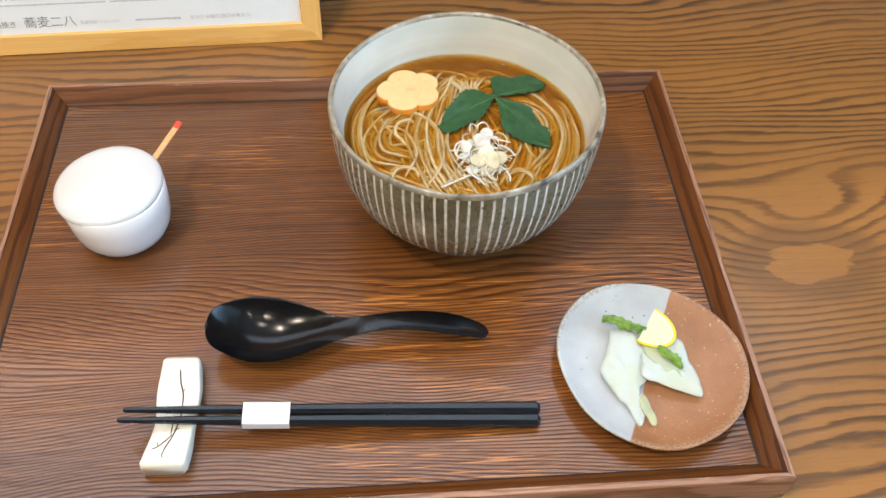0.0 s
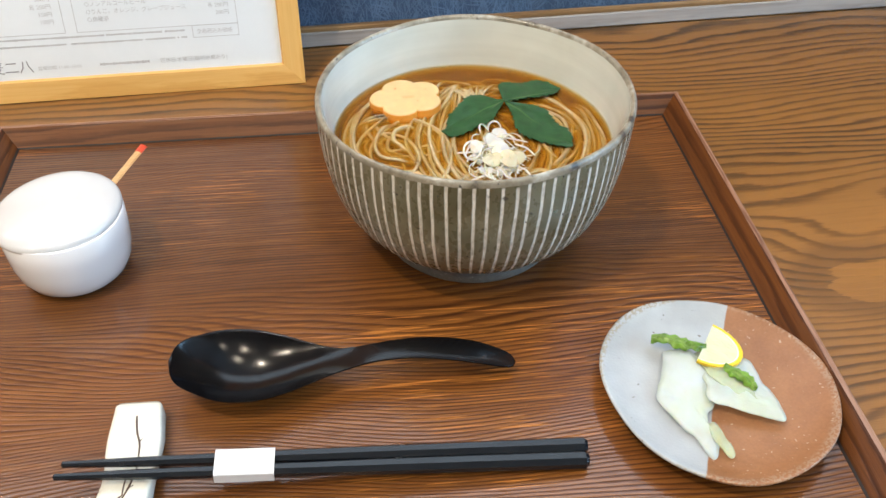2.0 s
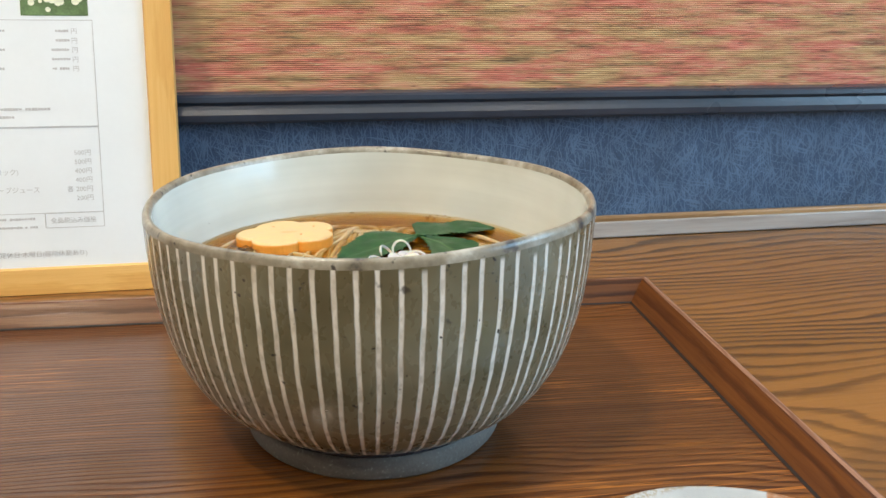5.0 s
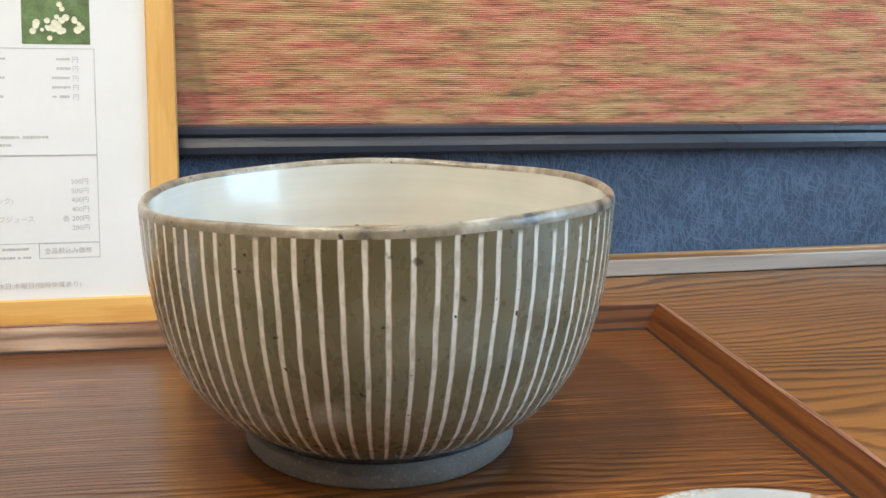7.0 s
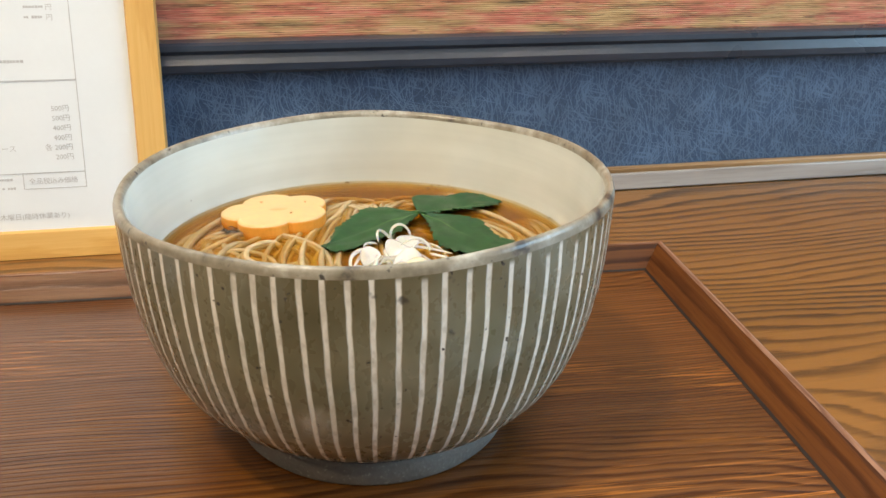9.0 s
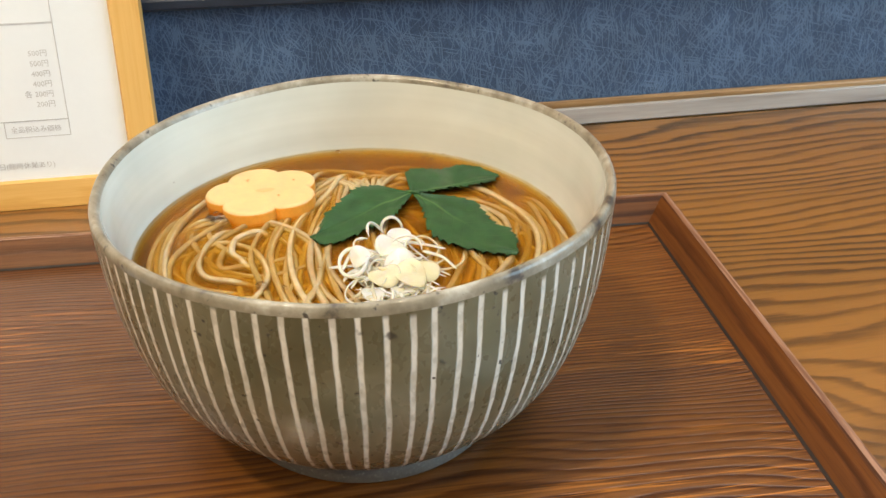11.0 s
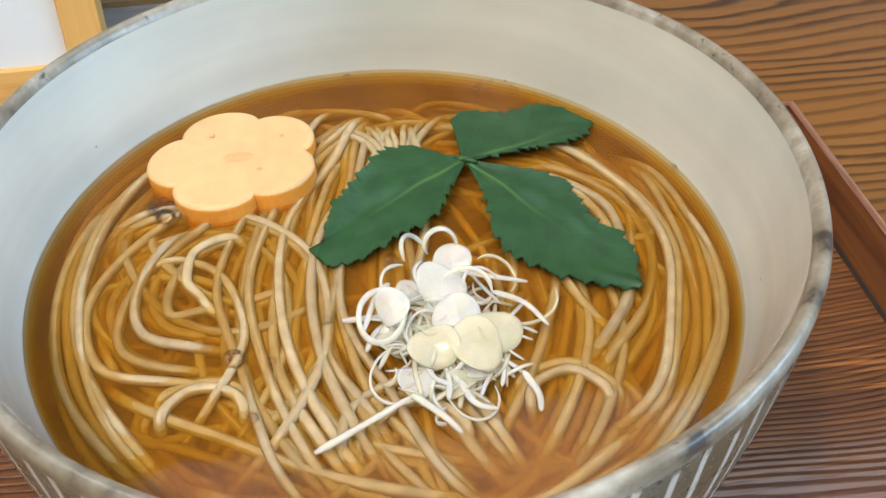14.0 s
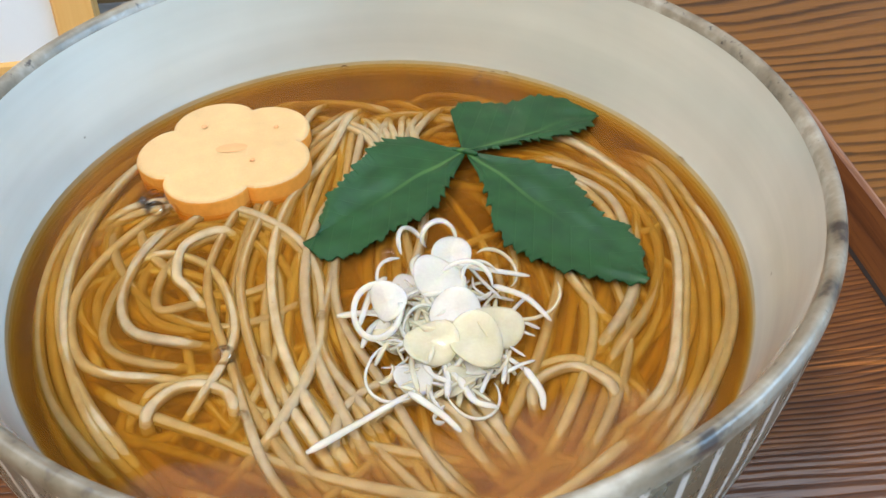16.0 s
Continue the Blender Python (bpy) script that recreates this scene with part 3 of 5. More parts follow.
for lx, ly in LAMPS:
    lamp = thing("ceiling_lamp", pose(lx, ly, 1.66), "round recessed ceiling lamp with a warm glow", "lamp", "ceiling lamps")
    part("bezel", lathe([(0.070, 0.0), (0.070, -0.006), (0.084, -0.006), (0.088, 0.0)], 32), M_white, lamp)
    part("diffuser", lathe([(0.0, -0.0008), (0.070, -0.0008)], 32), M_glow, lamp)

# ---- the table ----
table = thing("table", WALL, "brown wooden restaurant table with bold wavy grain, pushed against the wall", "table")
part("tabletop", box(1.95, 0.80, 0.036, 0.002, (0.0, -0.4005, -0.018)), M_table, table)
part("back_lip", box(1.95, 0.0052, 0.034, 0.0012, (0.0, 0.0047, -0.002)), M_lip, table, "brown wooden strip along the wall, its highlight put into the colour")
part("lip_face", box(1.95, 0.0030, 0.0115, 0.0008, (0.0, 0.0006, 0.0060)), M_lipface, table, "front face of the lip, reflected light put into its pale grey")
for x in (-0.88, 0.88):
    for y in (-0.74, -0.08):
        part("leg", box(0.06, 0.06, 0.683, 0.003, (x, y, -0.0375 - 0.3415)), M_lip, table)

# ---- the serving tray ----
TRAY_Z = 0.0138
TRAY = pose(-0.05, 0.381, 0, 0, 0, 1.5)
HX, HY = 0.2255, 0.164
tray = thing("serving_tray", TRAY, "dark brown wooden serving tray with a worn raised rim", "tray")
part("panel", box(2 * HX - 0.016, 2 * HY - 0.016, 0.0075, 0, (0, 0, TRAY_Z - 0.00375)), M_tray, tray)


def tray_rail(half, worn=(2, 3)):
    """A mitred rail, inner face sloping down to the panel; along x, inside towards +y."""
    sec = [(0.0, 0.0), (-0.0002, 0.0225), (0.0004, 0.0238), (0.0016, 0.0243), (0.0034, 0.0241), (0.0042, 0.0235), (0.0126, 0.0147), (0.0136, 0.0140), (0.0138, 0.0)]
    n, steps = len(sec), 24
    verts, faces = [], []
    for i in range(steps + 1):
        s = -1 + 2 * i / steps
        for k, (u, z) in enumerate(sec):
            ripple = 0.00022 * noise.noise((s * half * 60, k * 3.1, half * 40)) if 1 <= k <= 5 else 0
            verts.append((s * (half - u), u + ripple, z + ripple))
    for i in range(steps):
        for k in range(n):
            k2 = (k + 1) % n
            faces.append((i * n + k, i * n + k2, (i + 1) * n + k2, (i + 1) * n + k))
    faces += [tuple(range(n))[::-1], tuple(range(steps * n, steps * n + n))]
    me = mesh_of("rail", verts, faces)
    me.materials.append(M_rail)
    me.materials.append(M_worn)
    me.materials.append(M_groove)
    for p in me.polygons:
        if p.index < steps * n and p.index % n in worn:
            p.material_index = 1
        # the joint with the panel and its shadow line, put in as dark colour
        elif p.index < steps * n and p.index % n == 6:
            p.material_index = 2
    return me


for half, m in ((HX, pose(0, HY, 0, 0, 0, 180)), (HY, pose(HX, 0, 0, 0, 0, 90)), (HY, pose(-HX, 0, 0, 0, 0, -90))):
    part("rail", tray_rail(half), [], tray, m=m)
part("rail", tray_rail(HX, (0, 1, 2, 3)), [], tray, "rim rail with its outer face worn pale", m=pose(0, -HY, 0))

# ---- the noodle bowl ----
BOWL = pose(0.0138, 0.4315, TRAY_Z)
bowl = thing("noodle_bowl", BOWL, "grey-olive stoneware noodle bowl with white vertical stripes, full of soba", "bowl")


def bowl_warp(a, r, z):
    """Hand-thrown: the lip is uneven and highest on the near right, the body is a little out of round."""
    k = max(0.0, (z - 0.03) / 0.063) ** 3
    dz = 0.0012 * math.cos(a - radians(120)) + 0.0008 * math.cos(2 * a - radians(215)) + 0.0004 * math.sin(5 * a)
    dz += 0.0008 + 0.0030 * math.cos(a + radians(45))
    rr = 1 + 0.006 * math.cos(2 * a + 0.4) + 0.002 * math.sin(3 * a)
    return r * rr, z + k * dz


LIFT = 0.998
BODY = pose(0, 0, -0.0026)      # the body sits low on its foot


def body_profile(rows):
    return [(r * 1.008, 0.0128 + (z - 0.0118) * LIFT) for r, z in rows]


OUT = body_profile([(0.0475, 0.0118), (0.0508, 0.0132), (0.0560, 0.0166), (0.0622, 0.0216), (0.0678, 0.0282), (0.0720, 0.0355), (0.0752, 0.0440), (0.0776, 0.0530),
                    (0.0793, 0.0620), (0.0803, 0.0710), (0.0809, 0.0800), (0.0812, 0.0880), (0.0813, 0.0908)])
LIP = body_profile([(0.0813, 0.0908), (0.0812, 0.0922), (0.0807, 0.0933), (0.0799, 0.0938), (0.0790, 0.0935), (0.0783, 0.0927), (0.0780, 0.0915)])
INN = body_profile([(0.0780, 0.0915), (0.0774, 0.0880), (0.0763, 0.0820), (0.0750, 0.0740), (0.0738, 0.0670), (0.0716, 0.0590), (0.0680, 0.0500), (0.0610, 0.0390), (0.0480, 0.0270), (0.0300, 0.0200), (0.0, 0.0185)])
part("outer_wall", lathe(OUT, 144, bowl_warp), M_bowl, bowl, "grey-olive glaze with white slip stripes", True, BODY)
part("rim", lathe(LIP, 144, bowl_warp), M_rim, bowl, "worn brown-grey speckled rim", True, BODY)
part("inner_wall", lathe(INN, 144, bowl_warp), M_inner, bowl, "pale grey-white glazed inside", True, BODY)
part("foot_ring", lathe([(0.0440, 0.0097), (0.0488, 0.0092), (0.0496, 0.0075), (0.0498, 0.0012), (0.0488, 0.0), (0.0430, 0.0), (0.0415, 0.006)][::-1], 96, bowl_warp), M_foot, bowl, "bare dark clay foot ring", True)
part("glaze_line", lathe([(0.0470, 0.0115), (0.0493, 0.0119), (0.0497, 0.0130), (0.0490, 0.0141)], 96, bowl_warp), M_footline, bowl, "dark blue line of pooled glaze", True, BODY)

# ---- the soup: broth, noodles and toppings ----
CX, CY, SOUP_Z = 0.0138, 0.4315, 0.0774
broth = thing("broth", pose(CX, CY, SOUP_Z), "clear amber soba broth in the bowl", "soup")


def broth_disc(r, z, meniscus):
    prof = [(0.0, z)] + [(r * f, z) for f in (0.3, 0.6, 0.85, 0.94)] + ([(r * 0.975, z + 0.0001), (r, z + 0.0005)] if meniscus else [(r, z)])
    return lathe(prof[::-1], 96)


part("surface", broth_disc(0.0752, 0.0, True), M_broth, broth, "glossy amber surface", True)
for rr, zz in ((0.0749, -0.0008), (0.0747, -0.0016), (0.0744, -0.0026), (0.0741, -0.0037), (0.0737, -0.0049), (0.0731, -0.0062), (0.0723, -0.0080)):
    part("depth", broth_disc(rr, zz, False), M_depth, broth, "deeper amber broth")
part("sediment", broth_disc(0.0700, -0.0135, False), M_bottom, broth, "dark broth at depth")

noodles = thing("soba_noodles", pose(CX, CY, SOUP_Z), "long thin grey-beige buckwheat noodles in the broth", "noodles")
rng = random.Random(5)


def inside(p, lim=0.0715):
    q = Vector((p[0], p[1], 0))
    if q.length > lim:
        q = q.normalized() * lim
    return Vector((q.x, q.y, p[2]))


def arc(cx, cy, r0, r1, a0, a1, n=9):
    """Points on an oval arc, angles in degrees."""
    return [(cx + r0 * math.cos(radians(a0 + (a1 - a0) * i / (n - 1))), cy + r1 * math.sin(radians(a0 + (a1 - a0) * i / (n - 1)))) for i in range(n)]


def wander(x, y, heading, length, bend, depth, radius=0.00110):
    """A noodle that wanders from (x, y): its heading turns slowly, and it follows the wall where it comes near it."""
    ph, step = rng.uniform(0, 100), 0.0042
    pts = []
    n = int(length / step)
    for i in range(n):
        dz = -depth + 0.0010 * noise.noise((ph, i * 0.25, 3.3))
        pts.append((x, y, dz - (0.004 if i in (0, n - 1) else 0.0)))
        r = math.hypot(x, y)
        if r > 0.055:
            out = math.atan2(y, x)
            side = math.sin(heading - out)
            want = out + math.copysign(math.pi / 2 + 0.35 * (r - 0.050) / 0.02, side if abs(side) > 1e-3 else 1.0)
            turn = (want - heading + math.pi) % (2 * math.pi) - math.pi
            heading += turn * min(1.0, (r - 0.055) / 0.010)
        heading += bend * step + 0.15 * noise.noise((ph, i * 0.22, 0.0))
        x, y = x + step * math.cos(heading), y + step * math.sin(heading)
        q = inside((x, y, 0), 0.0708 - 0.3 * depth)
        x, y = q.x, q.y
    part("noodle", tube(spline(pts, 4), radius * rng.uniform(0.88, 1.1), 7, flat=0.9), M_noodle, noodles, smooth=True)


def bundle(guide, count, spread, depths, grow=None, wob=0.0030):
    """Noodles that run side by side along a guide; spread is the bundle's half-width, grow scales it round a centre instead."""
    line = [Vector((x, y)) for x, y in guide]
    n, count = len(line), round(count * 1.3)
    for i in range(count):
        f = -1 + 2 * (i + rng.uniform(0.1, 0.9)) / count
        ph, depth = rng.uniform(0, 100), depths[i % len(depths)]
        first = 0 if rng.random() < 0.7 else 1
        pts = []
        for k in range(first, n):
            d = (line[min(k + 1, n - 1)] - line[max(k - 1, 0)]).normalized()
            side = Vector((d.y, -d.x))
            w = spread * (0.45 + 0.55 * math.sin(math.pi * min(1.0, (k + 0.6) / n)))
            p = line[k] + side * (f * w + wob * noise.noise((ph, k * 0.7, 1.0)) * 1.6)
            if grow:
                p = Vector(grow[0]) + (line[k] - Vector(grow[0])) * (grow[1] + (grow[2] - grow[1]) * (f + 1) / 2) + side * wob * noise.noise((ph, k * 0.7, 1.0)) * 1.6
            dive = 0.0055 if k in (first, n - 1) else 0.0
            pts.append(inside((p.x, p.y, -depth - dive + 0.0007 * noise.noise((ph, k * 0.6, 3.3))), 0.0728 - 0.3 * depth - 0.3 * dive))
        part("noodle", tube(spline(pts, 8), 0.00114 * rng.uniform(0.86, 1.1), 7, flat=0.9), M_noodle, noodles, smooth=True)


TOP, LOW = (0.0008, 0.0014, 0.0022, 0.0034), (0.0018, 0.0028, 0.0040, 0.0052)
# the main hanks: fanned out at the far side, falling towards the near side
bundle([(0.000, 0.060), (-0.004, 0.048), (-0.012, 0.034), (-0.020, 0.016), (-0.024, -0.004), (-0.022, -0.026), (-0.014, -0.046), (-0.004, -0.060)], 13, 0.013, TOP)
bundle([(0.004, 0.058), (0.000, 0.044), (-0.004, 0.026), (-0.006, 0.006), (-0.006, -0.014), (0.000, -0.034), (0.010, -0.052), (0.020, -0.062)], 11, 0.013, TOP + LOW)
bundle([(-0.006, 0.058), (0.004, 0.052), (0.018, 0.046), (0.032, 0.042), (0.046, 0.034), (0.054, 0.022)], 6, 0.007, LOW)
# loops on the left, one inside the other
bundle([(-0.016, 0.020), (-0.032, 0.024), (-0.050, 0.015), (-0.060, -0.004), (-0.056, -0.021), (-0.042, -0.029), (-0.026, -0.025)], 7, 0, TOP, ((-0.034, 0.000), 0.35, 1.08))
bundle([(-0.066, 0.002), (-0.052, 0.013), (-0.036, 0.013), (-0.025, 0.000), (-0.022, -0.020), (-0.029, -0.038), (-0.040, -0.050)], 7, 0.010, TOP + LOW)
bundle([(-0.050, 0.030), (-0.056, 0.012), (-0.048, -0.006), (-0.034, -0.014), (-0.020, -0.010), (-0.010, 0.004)], 6, 0.008, LOW)
bundle([(-0.062, -0.020), (-0.050, -0.032), (-0.034, -0.042), (-0.016, -0.050), (0.004, -0.056), (0.026, -0.058)], 6, 0.009, LOW)
# the right-hand side: falling from under the leaves, and turning along the wall
bundle([(0.022, 0.034), (0.032, 0.016), (0.036, -0.004), (0.033, -0.024), (0.024, -0.044), (0.010, -0.060)], 11, 0.013, (0.0015, 0.0022, 0.0032, 0.0045))
bundle([(0.018, 0.044), (0.042, 0.040), (0.058, 0.022), (0.064, 0.000), (0.059, -0.024), (0.045, -0.044), (0.026, -0.058)], 9, 0, TOP + LOW, ((0.034, -0.002), 0.55, 1.06))
bundle([(0.060, 0.026), (0.046, 0.016), (0.040, 0.000), (0.046, -0.018), (0.056, -0.032)], 4, 0.007, LOW)
# strands that hug the wall
bundle([(r[0] * 0.067, r[1] * 0.067) for r in arc(0, 0, 1, 1, 128, 236, 8)], 5, 0.004, TOP + LOW, wob=0.0016)
bundle([(r[0] * 0.067, r[1] * 0.067) for r in arc(0, 0, 1, 1, 34, -62, 8)], 5, 0.004, TOP + LOW, wob=0.0016)
bundle([(r[0] * 0.066, r[1] * 0.066) for r in arc(0, 0, 1, 1, 225, 318, 8)], 5, 0.004, LOW, wob=0.0016)
# arches along the near wall
for cx, cy, r, cnt in ((-0.037, -0.037, 0.012, 3), (0.002, -0.046, 0.014, 4), (0.030, -0.041, 0.012, 3)):
    bundle(arc(cx, cy, r, r * 0.95, 215, -30, 8), cnt, 0, TOP, ((cx, cy), 0.6, 1.1), 0.0005)
# a tuft of loose ends that fans out at the far side
for i in range(8):
    f = i / 7 - 0.5
    line = [(0.004 + 0.006 * f, 0.022, -0.0030), (0.004 + 0.007 * f, 0.031, -0.0006), (0.004 + 0.012 * f, 0.040, -0.0002), (0.003 + 0.024 * f + rng.uniform(-0.001, 0.001), 0.048 + rng.uniform(-0.002, 0.003), -0.0012), (0.003 + 0.036 * f, 0.053 + rng.uniform(-0.003, 0.002), -0.0034)]
    part("noodle", tube(spline(line, 7), 0.00100 * rng.uniform(0.88, 1.1), 7, flat=0.9), M_noodle, noodles, smooth=True)
# deeper strands that show between the others
for i in range(105):
    a, q = rng.uniform(0, 2 * math.pi), 0.060 * math.sqrt(rng.random())
    wander(q * math.cos(a), q * math.sin(a) - 0.006, rng.uniform(-math.pi, math.pi), rng.uniform(0.06, 0.11), rng.choice((-1, 1)) * rng.uniform(5, 45), rng.uniform(0.0022, 0.0066))


def leaflet(length, left, right, seed):
    """A serrated, slightly cupped leaflet, base at the origin and tip on +x; left and right are half-widths at even steps."""
    n, m = 200, 10
    steps = np.linspace(0, 1, len(left))
    verts = []
    for i in range(n + 1):
        t = i / n
        saw = (t * 12 + 0.30 * math.sin(t * 19 + seed)) % 1.0
        small = (t * 31 + 0.2 * math.sin(t * 41 + seed)) % 1.0
        tooth = 0.0017 * (saw ** 1.4 - 0.45) + 0.0006 * (small - 0.5)
        for k in range(-m, m + 1):
            s = k / m
            w = float(np.interp(t, steps, left if s > 0 else right))
            w += tooth * min(1.0, max(0.0, (abs(s) - 0.8) / 0.2)) * min(1.0, max(0.0, (t - 0.12) / 0.1)) * (0.8 if s > 0 else 1.0)
            fold = 0.0009 * abs(s) ** 1.5 * math.sin(math.pi * t)
            z = fold + 0.0012 * math.sin(t * 5 + seed) * t + 0.0007 * noise.noise((t * 5, s * 2.5, seed * 3.7))
            verts.append((length * t, s * w, z))
    c = 2 * m + 1
    faces = [(i * c + k, (i + 1) * c + k, (i + 1) * c + k + 1, i * c + k + 1) for i in range(n) for k in range(c - 1)]
    top = len(verts)
    verts += [(x, y, z - 0.0003) for x, y, z in verts]
    faces += [tuple(top + q for q in f[::-1]) for f in faces]
    return verts, faces


leaf = thing("mitsuba_leaf", pose(0.0338, 0.4600, 0.0796), "three-part green serrated mitsuba leaf on the soup", "herb")
part("leaflet", leaflet(0.0447, (0.0008, 0.0042, 0.0075, 0.0108, 0.0115, 0.0103, 0.0105, 0.0100, 0.0070), (0.0008, 0.0125, 0.0155, 0.0138, 0.0118, 0.0095, 0.0080, 0.0020, -0.0045), 1), M_leaf, leaf, smooth=True, m=pose(0, 0, 0, 0, 1, 213.7))
part("leaflet", leaflet(0.0527, (0.0006, 0.0048, 0.0090, 0.0119, 0.0098, 0.0076, 0.0090, 0.0060, -0.0015), (0.0006, 0.0036, 0.0072, 0.0120, 0.0148, 0.0137, 0.0112, 0.0072, 0.0022), 2), M_leaf, leaf, smooth=True, m=pose(0.001, -0.001, 0.0005, 0, 2, -54.5))
part("leaflet", leaflet(0.0373, (0.0008, 0.0155, 0.0180, 0.0155, 0.0125, 0.0120, 0.0118, 0.0080, 0.0005), (0.0004, 0.0012, 0.0024, 0.0034, 0.0044, 0.0053, 0.0059, 0.0045, 0.0006), 4), M_leaf, leaf, smooth=True, m=pose(0, 0.0005, 0.0, 0, 3, 20))
part("stalk", tube(spline([(-0.004, 0.004, -0.002), (0, 0, 0.0004), (0.003, -0.002, 0.0006)], 5), 0.0007, 8), M_leaf, leaf, smooth=True)

egg = thing("egg_cake", pose(-0.0198, 0.4668, 0.0733, -3.5, -2, 0), "pale yellow plum-blossom slice of steamed egg on the soup", "egg")


def blossom(r, n=90, lobe=0.145):
    out = []
    for i in range(n):
        a = 2 * math.pi * i / n
        k = abs(math.sin(2.5 * a)) ** 0.75
        rr = r * (1 - lobe * 1.35 + lobe * 1.35 * k)
        out.append((rr * math.cos(a), rr * math.sin(a)))
    return out


bm = prism(blossom(0.0208), 0.0, 0.0072, 0.0013, 4)
me = bpy.data.meshes.new("slice")
bmesh.ops.recalc_face_normals(bm, faces=bm.faces)
bm.to_mesh(me)
bm.free()
part("slice", me, [M_egg, M_eggside], egg)
for p in me.polygons:
    p.material_index = 0 if p.normal.z > 0.5 else 1
for x, y, r in ((-0.006, 0.009, 0.0008), (0.011, 0.006, 0.0006), (0.006, -0.007, 0.0006)):
    part("dimple", lathe([(0.0, 0.0), (r * 0.6, 0.0001), (r, 0.0003)], 14), M_eggmark, egg, m=pose(x, y, 0.0072))
part("pink_mark", lathe([(0.0, 0.0002), (0.0016, 0.0001), (0.0026, 0.0)], 18), M_eggmark, egg, m=pose(0.001, -0.001, 0.0073) @ Matrix.Diagonal((1.4, 0.7, 1, 1)))

onion = thing("sliced_spring_onion", pose(0.023, 0.404, 0.0784), "small heap of thin white spring onion rings on the noodles", "garnish")


def onion_ring(r, w, h, a0, a1, n=26):
    """A thin slice of onion: a ring or a piece of one, standing h high."""
    verts, faces = [], []
    for i in range(n + 1):
        a = radians(a0 + (a1 - a0) * i / n)
        wob = 1 + 0.08 * math.sin(2 * a + r * 900)
        thin = 0.35 + 0.65 * min(1.0, 6 * min(i, n - i) / n) if a1 - a0 < 359 else 1.0
        for k in range(8):
            c = math.pi / 4 * k
            rr, z = r - w / 2 + w / 2 * thin * math.cos(c), h / 2 + h / 2 * thin * math.sin(c)
            verts.append((rr * wob * math.cos(a), rr * wob * math.sin(a), z + 0.0005 * math.sin(1.7 * a + r * 700)))
    for i in range(n):
        for k in range(8):
            k2 = (k + 1) % 8
            faces.append((i * 8 + k, (i + 1) * 8 + k, (i + 1) * 8 + k2, i * 8 + k2))
    faces += [tuple(range(8)), tuple(range(n * 8, n * 8 + 8))[::-1]]
    return verts, faces


def onion_disc(r, h):
    """A slice across the stem, slightly oval and cupped."""
    prof = [(0.0, h), (r * 0.5, h), (r * 0.8, h * 1.05), (r * 0.97, h * 0.85), (r, h * 0.5), (r * 0.95, 0.0), (0, 0)]
    return lathe(prof, 28, lambda a, q, z: (q * (1 + 0.07 * math.cos(2 * a + r * 4000)), z + 0.0012 * (q / r) ** 2 * math.cos(2 * a + r * 9000)))


for x, y, z, rx, ry, rz, r, w, h, a0, a1, mat in (
        (0.001, 0.0235, 0.0062, 84, 0, 6, 0.0040, 0.0016, 0.0016, -40, 220, M_negi), (-0.0045, 0.0225, 0.0040, 40, 24, 30, 0.0044, 0.0015, 0.0014, 10, 200, M_negi),
        (-0.012, 0.0065, 0.0036, 18, -14, 0, 0.0056, 0.0021, 0.0018, 0, 360, M_negi), (-0.0095, -0.006, 0.0006, 0, 4, 0, 0.0064, 0.0010, 0.0010, 90, 290, M_negi),
        (-0.006, 0.012, 0.0040, 12, 6, 60, 0.0070, 0.0012, 0.0012, 40, 150, M_negi), (0.017, 0.0105, 0.0004, 2, -4, 0, 0.0070, 0.0013, 0.0010, -130, 20, M_negi_yellow),
        (0.0115, 0.0165, 0.0016, 8, 8, 0, 0.0052, 0.0012, 0.0011, -60, 130, M_negi_yellow), (0.004, 0.009, 0.0048, 35, 15, -35, 0.0060, 0.0016, 0.0016, 40, 170, M_negi),
        (0.008, 0.013, 0.0034, 50, -10, 20, 0.0040, 0.0012, 0.0016, 0, 220, M_negi), (0.003, -0.012, 0.0004, 3, 0, 30, 0.0050, 0.0009, 0.0009, 150, 350, M_negi)):
    part("ring", onion_ring(r, w * 0.6, h * 0.85, a0, a1), mat, onion, smooth=True, m=pose(x, y, z, rx, ry, rz))
for i in range(22):
    a, q = rng.uniform(0, 360), abs(rng.gauss(0, 0.0085))
    x, y = q * math.cos(radians(a)), 0.004 + 1.2 * q * math.sin(radians(a))
    z = max(0.0006, 0.0040 - 0.36 * q) + rng.uniform(-0.0006, 0.0006)
    a0 = rng.uniform(0, 360)
    part("ring", onion_ring(rng.uniform(0.0022, 0.0052), rng.uniform(0.0004, 0.0008), rng.uniform(0.0010, 0.0018), a0, a0 + rng.uniform(70, 240)), rng.choice((M_negi, M_negi_yellow)), onion, smooth=True, m=pose(x, y, z, rng.uniform(-25, 30), rng.uniform(-25, 25), rng.uniform(0, 360)))
for i in range(14):
    a, q = rng.uniform(0, 2 * math.pi), 0.011 * math.sqrt(rng.random())
    part("slice", onion_disc(rng.uniform(0.0024, 0.0040), 0.0006), rng.choice((M_negi, M_negi_yellow)), onion, smooth=True,
         m=pose(q * math.cos(a) - 0.001, 1.2 * q * math.sin(a) + 0.003, max(0.0008, 0.0032 - 0.25 * q), rng.uniform(-18, 22), rng.uniform(-18, 18), 0))
